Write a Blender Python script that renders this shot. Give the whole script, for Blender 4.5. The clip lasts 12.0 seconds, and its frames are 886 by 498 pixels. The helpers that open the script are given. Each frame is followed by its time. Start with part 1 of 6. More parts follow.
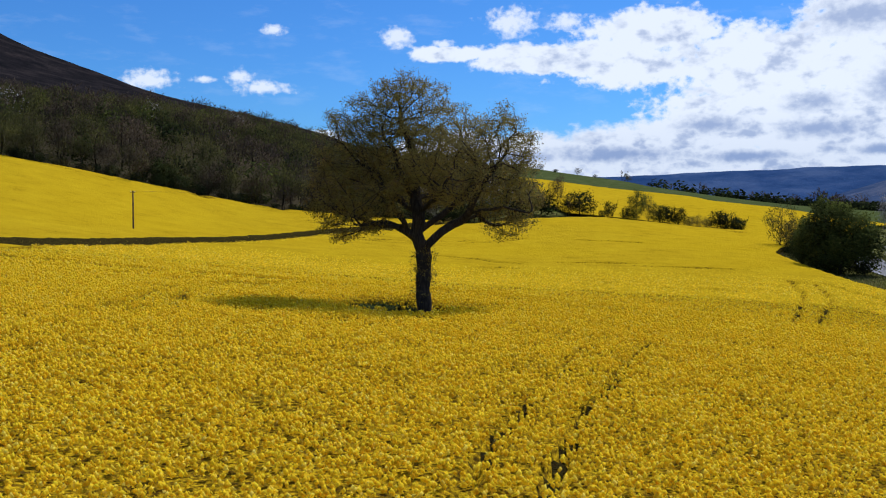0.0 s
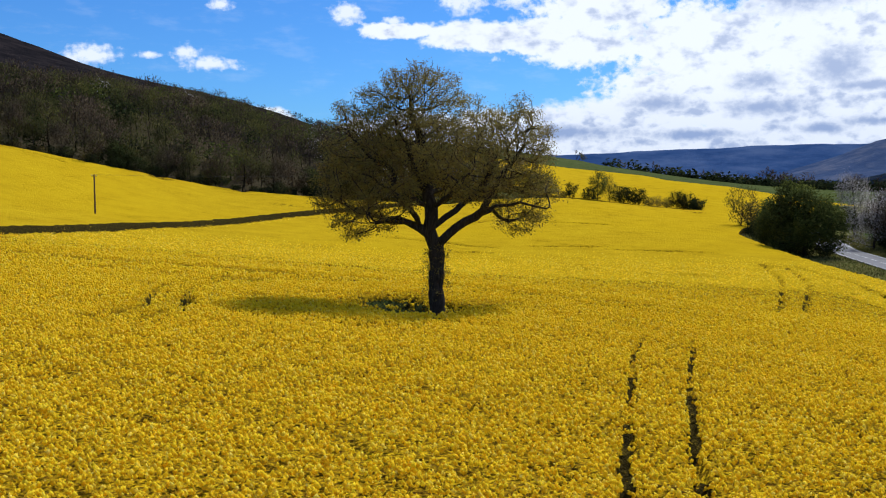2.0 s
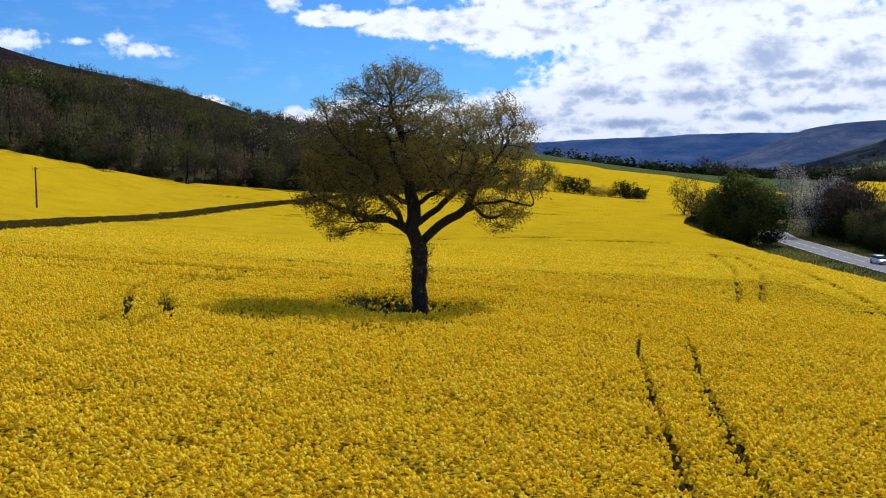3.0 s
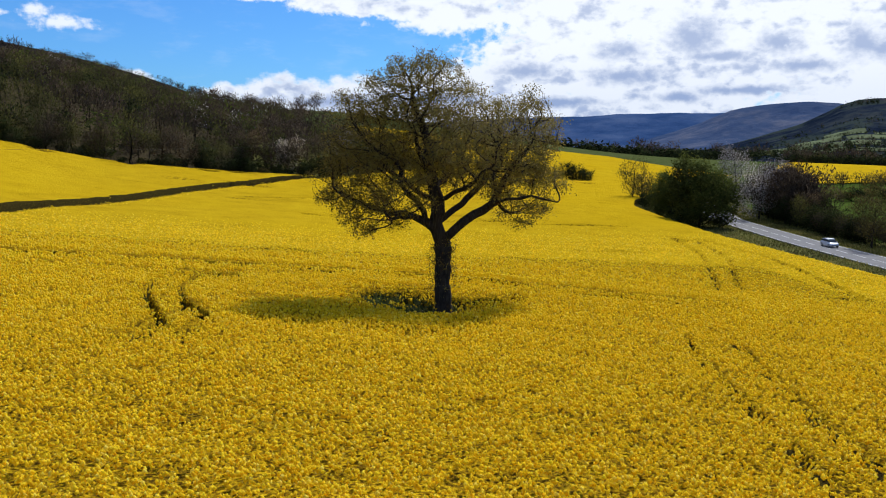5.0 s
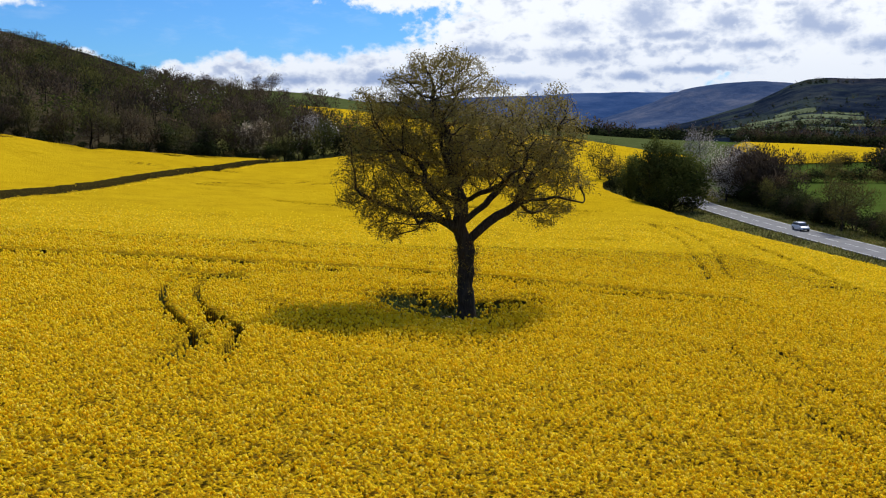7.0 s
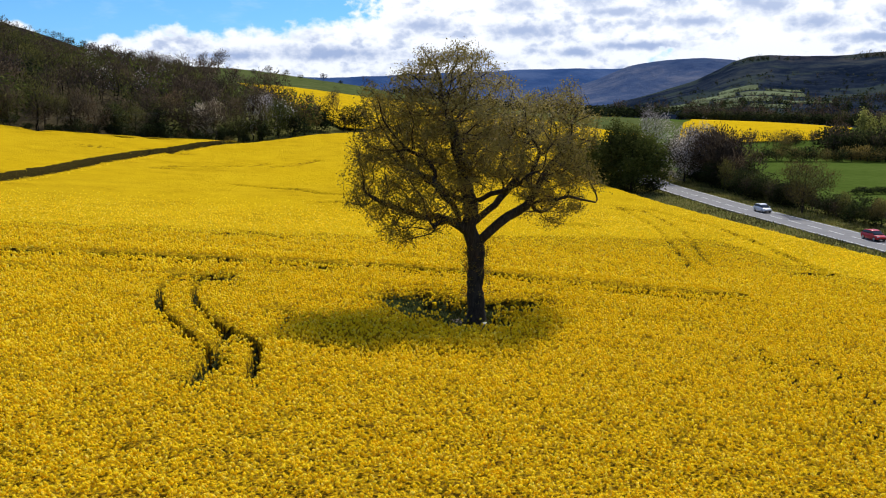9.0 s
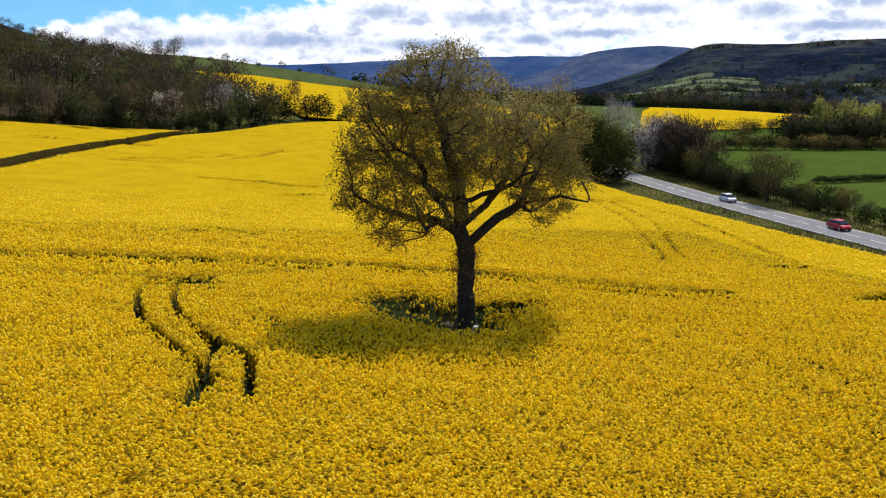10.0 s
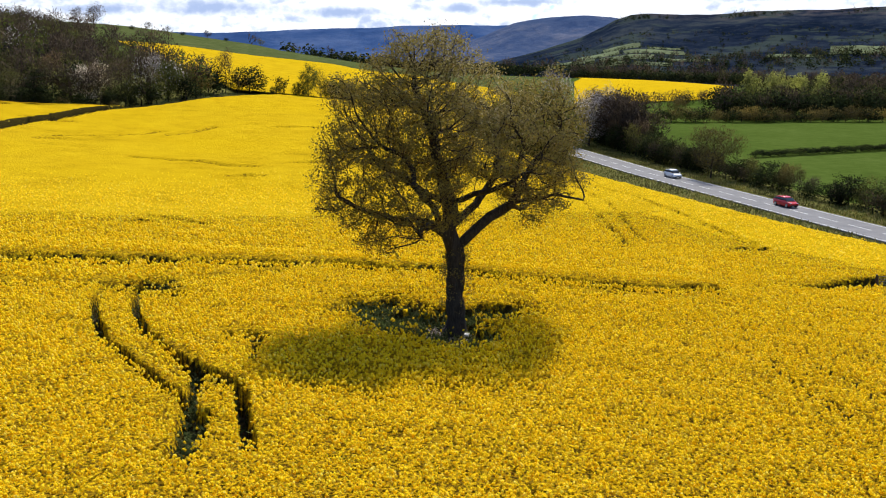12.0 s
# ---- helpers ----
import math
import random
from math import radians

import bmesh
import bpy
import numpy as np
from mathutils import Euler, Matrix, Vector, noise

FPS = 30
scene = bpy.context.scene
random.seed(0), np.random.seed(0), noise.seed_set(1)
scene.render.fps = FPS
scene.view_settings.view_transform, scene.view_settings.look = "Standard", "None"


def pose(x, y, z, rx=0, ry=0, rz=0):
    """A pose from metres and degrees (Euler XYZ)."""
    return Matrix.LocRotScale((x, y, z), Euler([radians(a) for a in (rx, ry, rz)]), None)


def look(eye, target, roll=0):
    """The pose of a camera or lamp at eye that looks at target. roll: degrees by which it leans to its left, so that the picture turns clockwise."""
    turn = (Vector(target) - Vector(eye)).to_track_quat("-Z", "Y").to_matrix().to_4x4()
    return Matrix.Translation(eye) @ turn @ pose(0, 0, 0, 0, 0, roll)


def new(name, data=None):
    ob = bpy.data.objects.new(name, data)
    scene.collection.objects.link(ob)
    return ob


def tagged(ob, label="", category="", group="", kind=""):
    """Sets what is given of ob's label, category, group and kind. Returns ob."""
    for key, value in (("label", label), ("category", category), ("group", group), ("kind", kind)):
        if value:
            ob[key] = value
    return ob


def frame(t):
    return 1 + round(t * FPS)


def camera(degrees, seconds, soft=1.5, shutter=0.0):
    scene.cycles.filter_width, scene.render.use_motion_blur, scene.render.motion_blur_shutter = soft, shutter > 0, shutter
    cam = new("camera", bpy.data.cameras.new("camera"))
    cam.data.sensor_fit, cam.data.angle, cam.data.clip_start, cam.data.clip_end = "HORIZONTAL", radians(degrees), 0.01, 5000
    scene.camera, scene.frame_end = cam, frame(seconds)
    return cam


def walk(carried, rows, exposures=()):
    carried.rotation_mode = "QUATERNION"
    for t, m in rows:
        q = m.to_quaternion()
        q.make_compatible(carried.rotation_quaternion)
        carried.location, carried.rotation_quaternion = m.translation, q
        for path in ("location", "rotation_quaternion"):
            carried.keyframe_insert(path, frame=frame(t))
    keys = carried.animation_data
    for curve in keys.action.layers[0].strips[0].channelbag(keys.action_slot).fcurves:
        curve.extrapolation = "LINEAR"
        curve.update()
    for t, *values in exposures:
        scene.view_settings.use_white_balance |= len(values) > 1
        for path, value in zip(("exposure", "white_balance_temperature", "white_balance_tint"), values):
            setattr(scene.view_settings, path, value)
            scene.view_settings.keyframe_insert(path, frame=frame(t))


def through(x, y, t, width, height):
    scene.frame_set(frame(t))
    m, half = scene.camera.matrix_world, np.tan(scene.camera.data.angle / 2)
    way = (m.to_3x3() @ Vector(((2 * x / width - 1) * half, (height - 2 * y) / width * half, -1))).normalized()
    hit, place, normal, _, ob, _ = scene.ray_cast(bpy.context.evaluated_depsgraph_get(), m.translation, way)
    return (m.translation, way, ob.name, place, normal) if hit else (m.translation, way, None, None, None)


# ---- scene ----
cam = camera(52.6, 12.0, soft=1.1)
PATH = [
    (0.0, pose(0.778, -53.737, 7.596, 86.751, -0.252, -0.391)),
    (0.5, pose(0.040, -53.139, 7.837, 86.455, -0.243, -1.181)),
    (1.0, pose(-0.810, -52.619, 8.068, 86.124, -0.234, -2.113)),
    (1.5, pose(-1.780, -52.198, 8.311, 85.746, -0.228, -2.729)),
    (2.0, pose(-2.829, -51.843, 8.566, 85.364, -0.220, -3.518)),
    (2.5, pose(-3.988, -51.462, 8.803, 85.014, -0.107, -5.416)),
    (4.5, pose(-9.201, -49.617, 9.735, 83.631, -0.281, -11.293)),
    (5.0, pose(-10.246, -49.217, 9.961, 83.290, -0.378, -11.717)),
    (5.5, pose(-11.189, -48.801, 10.246, 82.999, -0.376, -12.358)),
    (6.0, pose(-12.064, -48.321, 10.551, 82.672, -0.375, -13.174)),
    (6.5, pose(-12.896, -47.779, 10.796, 82.340, -0.374, -13.977)),
    (7.0, pose(-13.660, -47.154, 11.052, 81.996, -0.273, -14.631)),
    (9.0, pose(-16.398, -44.505, 12.152, 80.521, -0.275, -18.042)),
    (9.5, pose(-16.990, -43.677, 12.394, 80.137, -0.374, -18.731)),
    (10.0, pose(-17.482, -42.679, 12.657, 79.752, -0.286, -20.699)),
    (10.5, pose(-17.909, -41.635, 12.905, 79.326, -0.296, -22.358)),
    (11.0, pose(-18.285, -40.546, 13.167, 78.827, -0.401, -23.534)),
    (11.5, pose(-18.608, -39.500, 13.407, 78.395, -0.407, -24.578)),
    (12.0, pose(-18.884, -38.431, 13.661, 77.867, -0.409, -25.241)),
]
EXPOSURES = [(0.0, -0.30, 5850, 10), (1.2, -0.18, 5950, 10), (3.0, -0.16, 6050, 10), (7.0, -0.16, 6350, 10), (9.0, 0.05, 6500, 10), (10.5, 0.15, 6550, 10), (12.0, 0.34, 6550, 10)]
walk(cam, PATH, EXPOSURES)


# ---------------------------------------------------------------- sky and sun
SUN_TURN, SUN_UP = 40.0, 48.5          # degrees from north towards east, and above the horizon
SUN_WAY = Vector((math.sin(radians(SUN_TURN)) * math.cos(radians(SUN_UP)), math.cos(radians(SUN_TURN)) * math.cos(radians(SUN_UP)), math.sin(radians(SUN_UP))))


def link(nt, a, b):
    nt.links.new(a, b)


def node(nt, kind, **inputs):
    n = nt.nodes.new(kind)
    for k, v in inputs.items():
        n.inputs[k.replace("_", " ")].default_value = v
    return n


def calc(nt, op, a, b=None, c=None, clamp=False):
    n = nt.nodes.new("ShaderNodeMath")
    n.operation, n.use_clamp = op, clamp
    for i, v in enumerate((a, b, c)):
        if v is None:
            continue
        if isinstance(v, (int, float)):
            n.inputs[i].default_value = v
        else:
            link(nt, v, n.inputs[i])
    return n.outputs[0]


def vec(nt, op, a, b=None):
    n = nt.nodes.new("ShaderNodeVectorMath")
    n.operation = op
    for i, v in enumerate((a, b)):
        if v is None:
            continue
        if isinstance(v, (tuple, list, Vector)):
            n.inputs[i].default_value = v
        else:
            link(nt, v, n.inputs[i])
    return n


def mixed(nt, fac, a, b, blend="MIX"):
    n = nt.nodes.new("ShaderNodeMix")
    n.data_type, n.blend_type = "RGBA", blend
    for i, v in ((0, fac), (6, a), (7, b)):
        if isinstance(v, (int, float)):
            n.inputs[i].default_value = v
        elif isinstance(v, (tuple, list)):
            n.inputs[i].default_value = (*v, 1) if len(v) == 3 else v
        else:
            link(nt, v, n.inputs[i])
    return n.outputs[2]


def stepped(nt, value, a, b):
    n = nt.nodes.new("ShaderNodeMapRange")
    n.interpolation_type = "SMOOTHSTEP"
    n.inputs["From Min"].default_value, n.inputs["From Max"].default_value = a, b
    link(nt, value, n.inputs["Value"])
    return n.outputs["Result"]


def make_sky():
    world = bpy.data.worlds.new("sky")
    scene.world = world
    world.use_nodes = True
    nt = world.node_tree
    nt.nodes.clear()
    out = nt.nodes.new("ShaderNodeOutputWorld")
    back = nt.nodes.new("ShaderNodeBackground")
    link(nt, back.outputs[0], out.inputs[0])
    sky = nt.nodes.new("ShaderNodeTexSky")
    sky.sky_type, sky.sun_disc = "NISHITA", False
    sky.sun_elevation, sky.sun_rotation = radians(SUN_UP), radians(SUN_TURN)
    sky.altitude, sky.air_density, sky.dust_density, sky.ozone_density = 150, 1.0, 0.35, 3.0
    way = nt.nodes.new("ShaderNodeTexCoord").outputs["Generated"]
    part = nt.nodes.new("ShaderNodeSeparateXYZ")
    link(nt, way, part.inputs[0])
    height = calc(nt, "MAXIMUM", part.outputs[2], 0.0)
    # the cloud deck: a level layer, seen from below, so that it closes up towards the horizon
    def deck(lift):
        over = calc(nt, "ADD", height, 0.70 + lift)
        plan = nt.nodes.new("ShaderNodeCombineXYZ")
        link(nt, calc(nt, "DIVIDE", part.outputs[0], over), plan.inputs[0])
        link(nt, calc(nt, "DIVIDE", part.outputs[1], over), plan.inputs[1])
        link(nt, calc(nt, "MULTIPLY", calc(nt, "ADD", height, lift), 1.6), plan.inputs[2])
        total = None
        for scale, detail, rough, share in ((4.4, 2.0, 0.5, 0.55), (12.0, 7.0, 0.58, 0.45)):
            n = nt.nodes.new("ShaderNodeTexNoise")
            n.inputs["Scale"].default_value, n.inputs["Detail"].default_value, n.inputs["Roughness"].default_value = scale, detail, rough
            link(nt, vec(nt, "ADD", plan.outputs[0], (3.1, 1.7, 0.4)).outputs[0], n.inputs["Vector"])
            v = calc(nt, "MULTIPLY", n.outputs[0], share)
            total = v if total is None else calc(nt, "ADD", total, v)
        return total

    lump = deck(0.0)
    turn = calc(nt, "MULTIPLY", calc(nt, "ARCTAN2", part.outputs[0], part.outputs[1]), 180 / math.pi)
    rise = calc(nt, "MULTIPLY", calc(nt, "ARCSINE", part.outputs[2]), 180 / math.pi)
    chart = nt.nodes.new("ShaderNodeCombineXYZ")
    link(nt, turn, chart.inputs[0])
    link(nt, rise, chart.inputs[1])
    chart = chart.outputs[0]

    def fluff(scale, detail, rough, squash, shift):
        n = nt.nodes.new("ShaderNodeTexNoise")
        n.inputs["Scale"].default_value, n.inputs["Detail"].default_value, n.inputs["Roughness"].default_value = scale, detail, rough
        link(nt, vec(nt, "ADD", vec(nt, "MULTIPLY", chart, (1.0, squash, 1.0)).outputs[0], shift).outputs[0], n.inputs["Vector"])
        return calc(nt, "SUBTRACT", n.outputs[0], 0.5)

    def heaps(rows):
        """Distance to the nearest of a set of cloud heaps, in their own half sizes."""
        best = None
        for az, el, wide, tall in rows:
            rel = vec(nt, "MULTIPLY", vec(nt, "SUBTRACT", chart, (az, el, 0.0)).outputs[0], (1 / wide, 1 / tall, 0.0)).outputs[0]
            d = vec(nt, "LENGTH", rel).outputs["Value"]
            best = d if best is None else calc(nt, "MINIMUM", best, d)
        return best

    big, mid, fine = fluff(0.42, 3.0, 0.5, 1.7, (3.0, 7.0, 1.0)), fluff(1.25, 4.5, 0.52, 1.35, (1.0, 4.0, 2.0)), fluff(2.6, 4.5, 0.52, 1.2, (5.0, 2.0, 3.0))
    banks = calc(nt, "ADD", heaps(HIGH_BANK), calc(nt, "ADD", calc(nt, "MULTIPLY", big, 0.9), calc(nt, "ADD", mid, calc(nt, "MULTIPLY", fine, 0.5))))
    horizon = calc(nt, "ADD", heaps(LOW_BANK), calc(nt, "ADD", calc(nt, "MULTIPLY", big, 0.4), calc(nt, "MULTIPLY", mid, 0.9)))
    puffs = calc(nt, "ADD", heaps(PUFFS), calc(nt, "ADD", calc(nt, "MULTIPLY", mid, 1.2), calc(nt, "MULTIPLY", fine, 1.6)))
    bank = calc(nt, "MINIMUM", banks, horizon)
    seen = calc(nt, "MAXIMUM", stepped(nt, bank, 1.19, 0.78), calc(nt, "MULTIPLY", stepped(nt, puffs, 1.30, 0.25), 0.9))
    # thin veils over the blue, and overhead and behind a broken deck
    veil = calc(nt, "MULTIPLY", stepped(nt, fluff(0.35, 5.0, 0.6, 3.2, (8.0, 1.0, 5.0)), 0.0, 0.22), 0.08)
    seen = calc(nt, "MAXIMUM", seen, veil)
    rest = calc(nt, "MAXIMUM", stepped(nt, rise, 13.0, 17.0), stepped(nt, calc(nt, "ABSOLUTE", calc(nt, "SUBTRACT", turn, 18.0)), 46.0, 58.0))
    # out of view: deck density and even veil added to set the ambient light
    amount = calc(nt, "ADD", lump, 0.0)
    cloud = calc(nt, "ADD", calc(nt, "MULTIPLY", seen, calc(nt, "SUBTRACT", 1.0, rest)), calc(nt, "MULTIPLY", calc(nt, "MAXIMUM", stepped(nt, amount, 0.560, 0.665), 0.16), rest))
    # thick cloud is grey underneath, its tops and thin edges are white
    billow = fluff(0.62, 4.0, 0.48, 1.7, (2.0, 9.0, 4.0))
    bellies = calc(nt, "ADD", heaps(BELLIES), calc(nt, "ADD", calc(nt, "MULTIPLY", mid, 1.7), calc(nt, "MULTIPLY", fine, 0.5)))
    dark = calc(nt, "MULTIPLY", stepped(nt, bellies, 1.45, 0.10), stepped(nt, bank, 1.0, 0.75))
    soft_grey = calc(nt, "MULTIPLY", stepped(nt, calc(nt, "ADD", billow, calc(nt, "MULTIPLY", mid, 0.45)), -0.02, 0.24), calc(nt, "MULTIPLY", stepped(nt, bank, 1.0, 0.6), 0.75))
    low = calc(nt, "MULTIPLY", stepped(nt, rise, 6.5, 2.0), 0.20)
    shade = calc(nt, "ADD", calc(nt, "MULTIPLY", calc(nt, "MAXIMUM", calc(nt, "MULTIPLY", dark, 0.9), soft_grey), 0.85), low, None, True)
    white = mixed(nt, shade, CLOUD_LIT, CLOUD_DARK)
    blue = mixed(nt, 1.0, sky.outputs[0], SKY_TINT, "MULTIPLY")
    final = mixed(nt, calc(nt, "MULTIPLY", cloud, 0.97), blue, white)
    link(nt, final, back.inputs[0])
    back.inputs[1].default_value = 0.11
    return world


# cloud heaps: degrees from north, degrees up, half width and half height
HIGH_BANK = [(0.8, 9.0, 2.4, 0.5), (6.0, 8.75, 4.0, 0.9), (11.5, 8.5, 4.4, 1.7), (13.5, 10.2, 4.2, 1.5), (20.0, 7.8, 6.0, 2.6), (25.5, 10.6, 4.4, 1.7), (28.0, 7.5, 8.0, 3.2), (38.0, 7.0, 9.0, 3.6), (50.0, 7.0, 10.0, 4.0),
             (18.5, 4.8, 5.6, 2.2), (27.0, 4.5, 9.0, 2.9), (40.0, 4.2, 10.0, 2.8), (53.0, 4.5, 10.0, 3.2)]
LOW_BANK = [(-1.5, 2.4, 1.9, 1.2), (2.0, 2.6, 3.0, 1.5), (6.5, 2.4, 3.6, 1.7), (11.0, 2.4, 4.2, 2.2), (15.5, 2.8, 5.0, 2.5), (24.0, 2.0, 9.0, 2.4), (40.0, 2.0, 12.0, 2.4), (55.0, 2.0, 9.0, 2.4), (-7.4, 3.5, 1.5, 0.75)]
PUFFS = [(-17.7, 7.0, 1.4, 0.62), (-12.3, 7.35, 0.8, 0.55), (-10.9, 6.8, 1.7, 0.42), (-14.5, 7.15, 0.75, 0.22), (-10.2, 10.27, 0.75, 0.33), (-2.54, 10.0, 1.0, 0.6), (4.65, 10.95, 1.6, 0.9), (8.0, 10.9, 1.2, 0.55), (0.4, 9.6, 0.7, 0.3)]
BELLIES = [(27.0, 6.5, 1.6, 1.2), (31.9, 6.0, 1.4, 0.7), (36.4, 5.9, 1.4, 1.0), (16.9, 4.55, 2.0, 0.55), (23.1, 4.2, 2.5, 0.6), (26.2, 2.9, 1.4, 0.35), (33.2, 4.7, 2.0, 0.4), (25.0, 10.5, 3.0, 0.9), (22.7, 5.75, 1.6, 0.6),
           (11.2, 2.8, 4.5, 0.5), (5.0, 2.6, 3.0, 0.4), (19.0, 2.6, 3.0, 0.35), (40.0, 4.5, 2.0, 0.5), (45.0, 5.0, 2.0, 0.6), (28.6, 5.3, 2.0, 0.35), (37.7, 5.5, 1.2, 0.5), (30.0, 3.3, 3.0, 0.3), (44.0, 3.6, 3.0, 0.35)]
CLOUD_LIT, CLOUD_DARK, SKY_TINT = (10.0, 10.2, 10.5), (3.0, 3.9, 6.2), (0.36, 0.72, 1.18)
make_sky()
lamp = bpy.data.lights.new("sun", "SUN")
lamp.energy, lamp.angle, lamp.color = 4.75, radians(0.53), (1.0, 0.95, 0.86)
sun = new("sun", lamp)
sun.matrix_world = look(SUN_WAY * 900, (0, 0, 0))


# ---------------------------------------------------------------- materials
def material(name, build):
    m = bpy.data.materials.new(name)
    m.use_nodes = True
    nt = m.node_tree
    nt.nodes.clear()
    out = nt.nodes.new("ShaderNodeOutputMaterial")
    build(nt, out)
    return m


def noise_of(nt, scale, detail=4.0, rough=0.55, coord=None, warp=0.0):
    n = nt.nodes.new("ShaderNodeTexNoise")
    n.inputs["Scale"].default_value, n.inputs["Detail"].default_value = scale, detail
    n.inputs["Roughness"].default_value, n.inputs["Distortion"].default_value = rough, warp
    if coord is None:
        coord = nt.nodes.new("ShaderNodeNewGeometry").outputs["Position"]
    link(nt, coord, n.inputs["Vector"])
    return n.outputs[0]


def bump_of(nt, height, strength, distance):
    b = nt.nodes.new("ShaderNodeBump")
    b.inputs["Strength"].default_value, b.inputs["Distance"].default_value = strength, distance
    link(nt, height, b.inputs["Height"])
    return b.outputs[0]


def surface(nt, out, colour, rough=0.8, normal=None, gloss=0.3, through=None, metal=0.0):
    """A principled surface; through = (colour, share) adds light that shines through thin leaves."""
    p = nt.nodes.new("ShaderNodeBsdfPrincipled")
    p.inputs["Roughness"].default_value = rough
    p.inputs["Specular IOR Level"].default_value = gloss
    p.inputs["Metallic"].default_value = metal
    if isinstance(colour, (tuple, list)):
        p.inputs["Base Color"].default_value = (*colour, 1)
    else:
        link(nt, colour, p.inputs["Base Color"])
    if normal is not None:
        link(nt, normal, p.inputs["Normal"])
    if through is None:
        link(nt, p.outputs[0], out.inputs[0])
        return p
    t = nt.nodes.new("ShaderNodeBsdfTranslucent")
    if isinstance(through[0], (tuple, list)):
        t.inputs[0].default_value = (*through[0], 1)
    else:
        link(nt, through[0], t.inputs[0])
    mix = nt.nodes.new("ShaderNodeMixShader")
    mix.inputs[0].default_value = through[1]
    link(nt, p.outputs[0], mix.inputs[1])
    link(nt, t.outputs[0], mix.inputs[2])
    link(nt, mix.outputs[0], out.inputs[0])
    return p


def varied(nt, stops, value):
    r = nt.nodes.new("ShaderNodeValToRGB")
    while len(r.color_ramp.elements) < len(stops):
        r.color_ramp.elements.new(0.5)
    for e, (pos, c) in zip(r.color_ramp.elements, stops):
        e.position, e.color = pos, (*c, 1)
    link(nt, value, r.inputs[0])
    return r.outputs[0]


def island(nt):
    return nt.nodes.new("ShaderNodeNewGeometry").outputs["Random Per Island"]


def of_object(nt):
    return nt.nodes.new("ShaderNodeObjectInfo").outputs["Random"]


def m_petals(nt, out):
    c = varied(nt, ((0.0, (0.62, 0.43, 0.020)), (0.2, (0.92, 0.640, 0.020)), (0.8, (0.97, 0.715, 0.030)), (1.0, (0.97, 0.83, 0.15))), island(nt))
    drift = stepped(nt, noise_of(nt, 0.12, 3), 0.35, 0.7)
    c = mixed(nt, calc(nt, "MULTIPLY", drift, 0.15), c, (0.80, 0.52, 0.01))
    surface(nt, out, c, 0.8, None, 0.0, (c, 0.42))


def m_buds(nt, out):
    c = varied(nt, ((0.0, (0.80, 0.56, 0.020)), (0.25, (0.97, 0.744, 0.026)), (0.8, (0.985, 0.810, 0.036)), (1.0, (0.985, 0.85, 0.15))), island(nt))
    drift = stepped(nt, noise_of(nt, 0.12, 3), 0.35, 0.7)
    c = mixed(nt, calc(nt, "MULTIPLY", drift, 0.12), c, (0.88, 0.63, 0.015))
    surface(nt, out, c, 0.8, None, 0.0, (c, 0.50))


def m_canopy(nt, out):
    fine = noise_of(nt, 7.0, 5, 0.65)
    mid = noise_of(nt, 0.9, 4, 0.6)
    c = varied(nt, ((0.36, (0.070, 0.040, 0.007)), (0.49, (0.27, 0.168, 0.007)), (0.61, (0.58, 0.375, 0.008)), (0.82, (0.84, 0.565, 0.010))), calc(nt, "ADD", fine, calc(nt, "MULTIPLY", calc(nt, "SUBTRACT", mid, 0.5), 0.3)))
    surface(nt, out, c, 0.85, bump_of(nt, fine, 0.8, 0.15), 0.0)


def m_far_canopy(nt, out):
    fine = noise_of(nt, 2.6, 6, 0.7)
    mid = noise_of(nt, 0.16, 5, 0.6)
    wide = noise_of(nt, 0.02, 3, 0.5)
    tone = calc(nt, "ADD", calc(nt, "MULTIPLY", fine, 0.5), calc(nt, "MULTIPLY", mid, 0.5))
    c = varied(nt, ((0.30, (0.22, 0.140, 0.004)), (0.44, (0.49, 0.315, 0.008)), (0.7, (0.62, 0.42, 0.012))), tone)
    c = mixed(nt, calc(nt, "MULTIPLY", stepped(nt, wide, 0.4, 0.65), 0.3), c, (0.55, 0.355, 0.004))
    surface(nt, out, c, 0.85, bump_of(nt, fine, 1.0, 0.35), 0.0)


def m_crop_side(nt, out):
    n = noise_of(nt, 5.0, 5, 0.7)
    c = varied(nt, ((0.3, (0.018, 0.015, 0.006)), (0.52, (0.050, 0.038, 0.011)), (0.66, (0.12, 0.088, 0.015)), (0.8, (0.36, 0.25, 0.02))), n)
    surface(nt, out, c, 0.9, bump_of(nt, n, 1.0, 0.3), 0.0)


def m_soil(nt, out):
    n = noise_of(nt, 3.0, 6, 0.65)
    c = varied(nt, ((0.3, (0.018, 0.018, 0.008)), (0.52, (0.052, 0.042, 0.022)), (0.64, (0.095, 0.070, 0.046)), (0.8, (0.035, 0.050, 0.014))), n)
    surface(nt, out, c, 0.95, bump_of(nt, n, 0.8, 0.1), 0.0)


def m_grass(nt, out):
    n = noise_of(nt, 0.35, 6, 0.7)
    w = noise_of(nt, 0.03, 3, 0.5)
    c = varied(nt, ((0.3, (0.040, 0.062, 0.011)), (0.5, (0.060, 0.092, 0.016)), (0.7, (0.084, 0.118, 0.025))), calc(nt, "ADD", calc(nt, "MULTIPLY", n, 0.6), calc(nt, "MULTIPLY", w, 0.4)))
    surface(nt, out, c, 0.9, bump_of(nt, noise_of(nt, 3.0, 5, 0.7), 0.6, 0.2), 0.0)


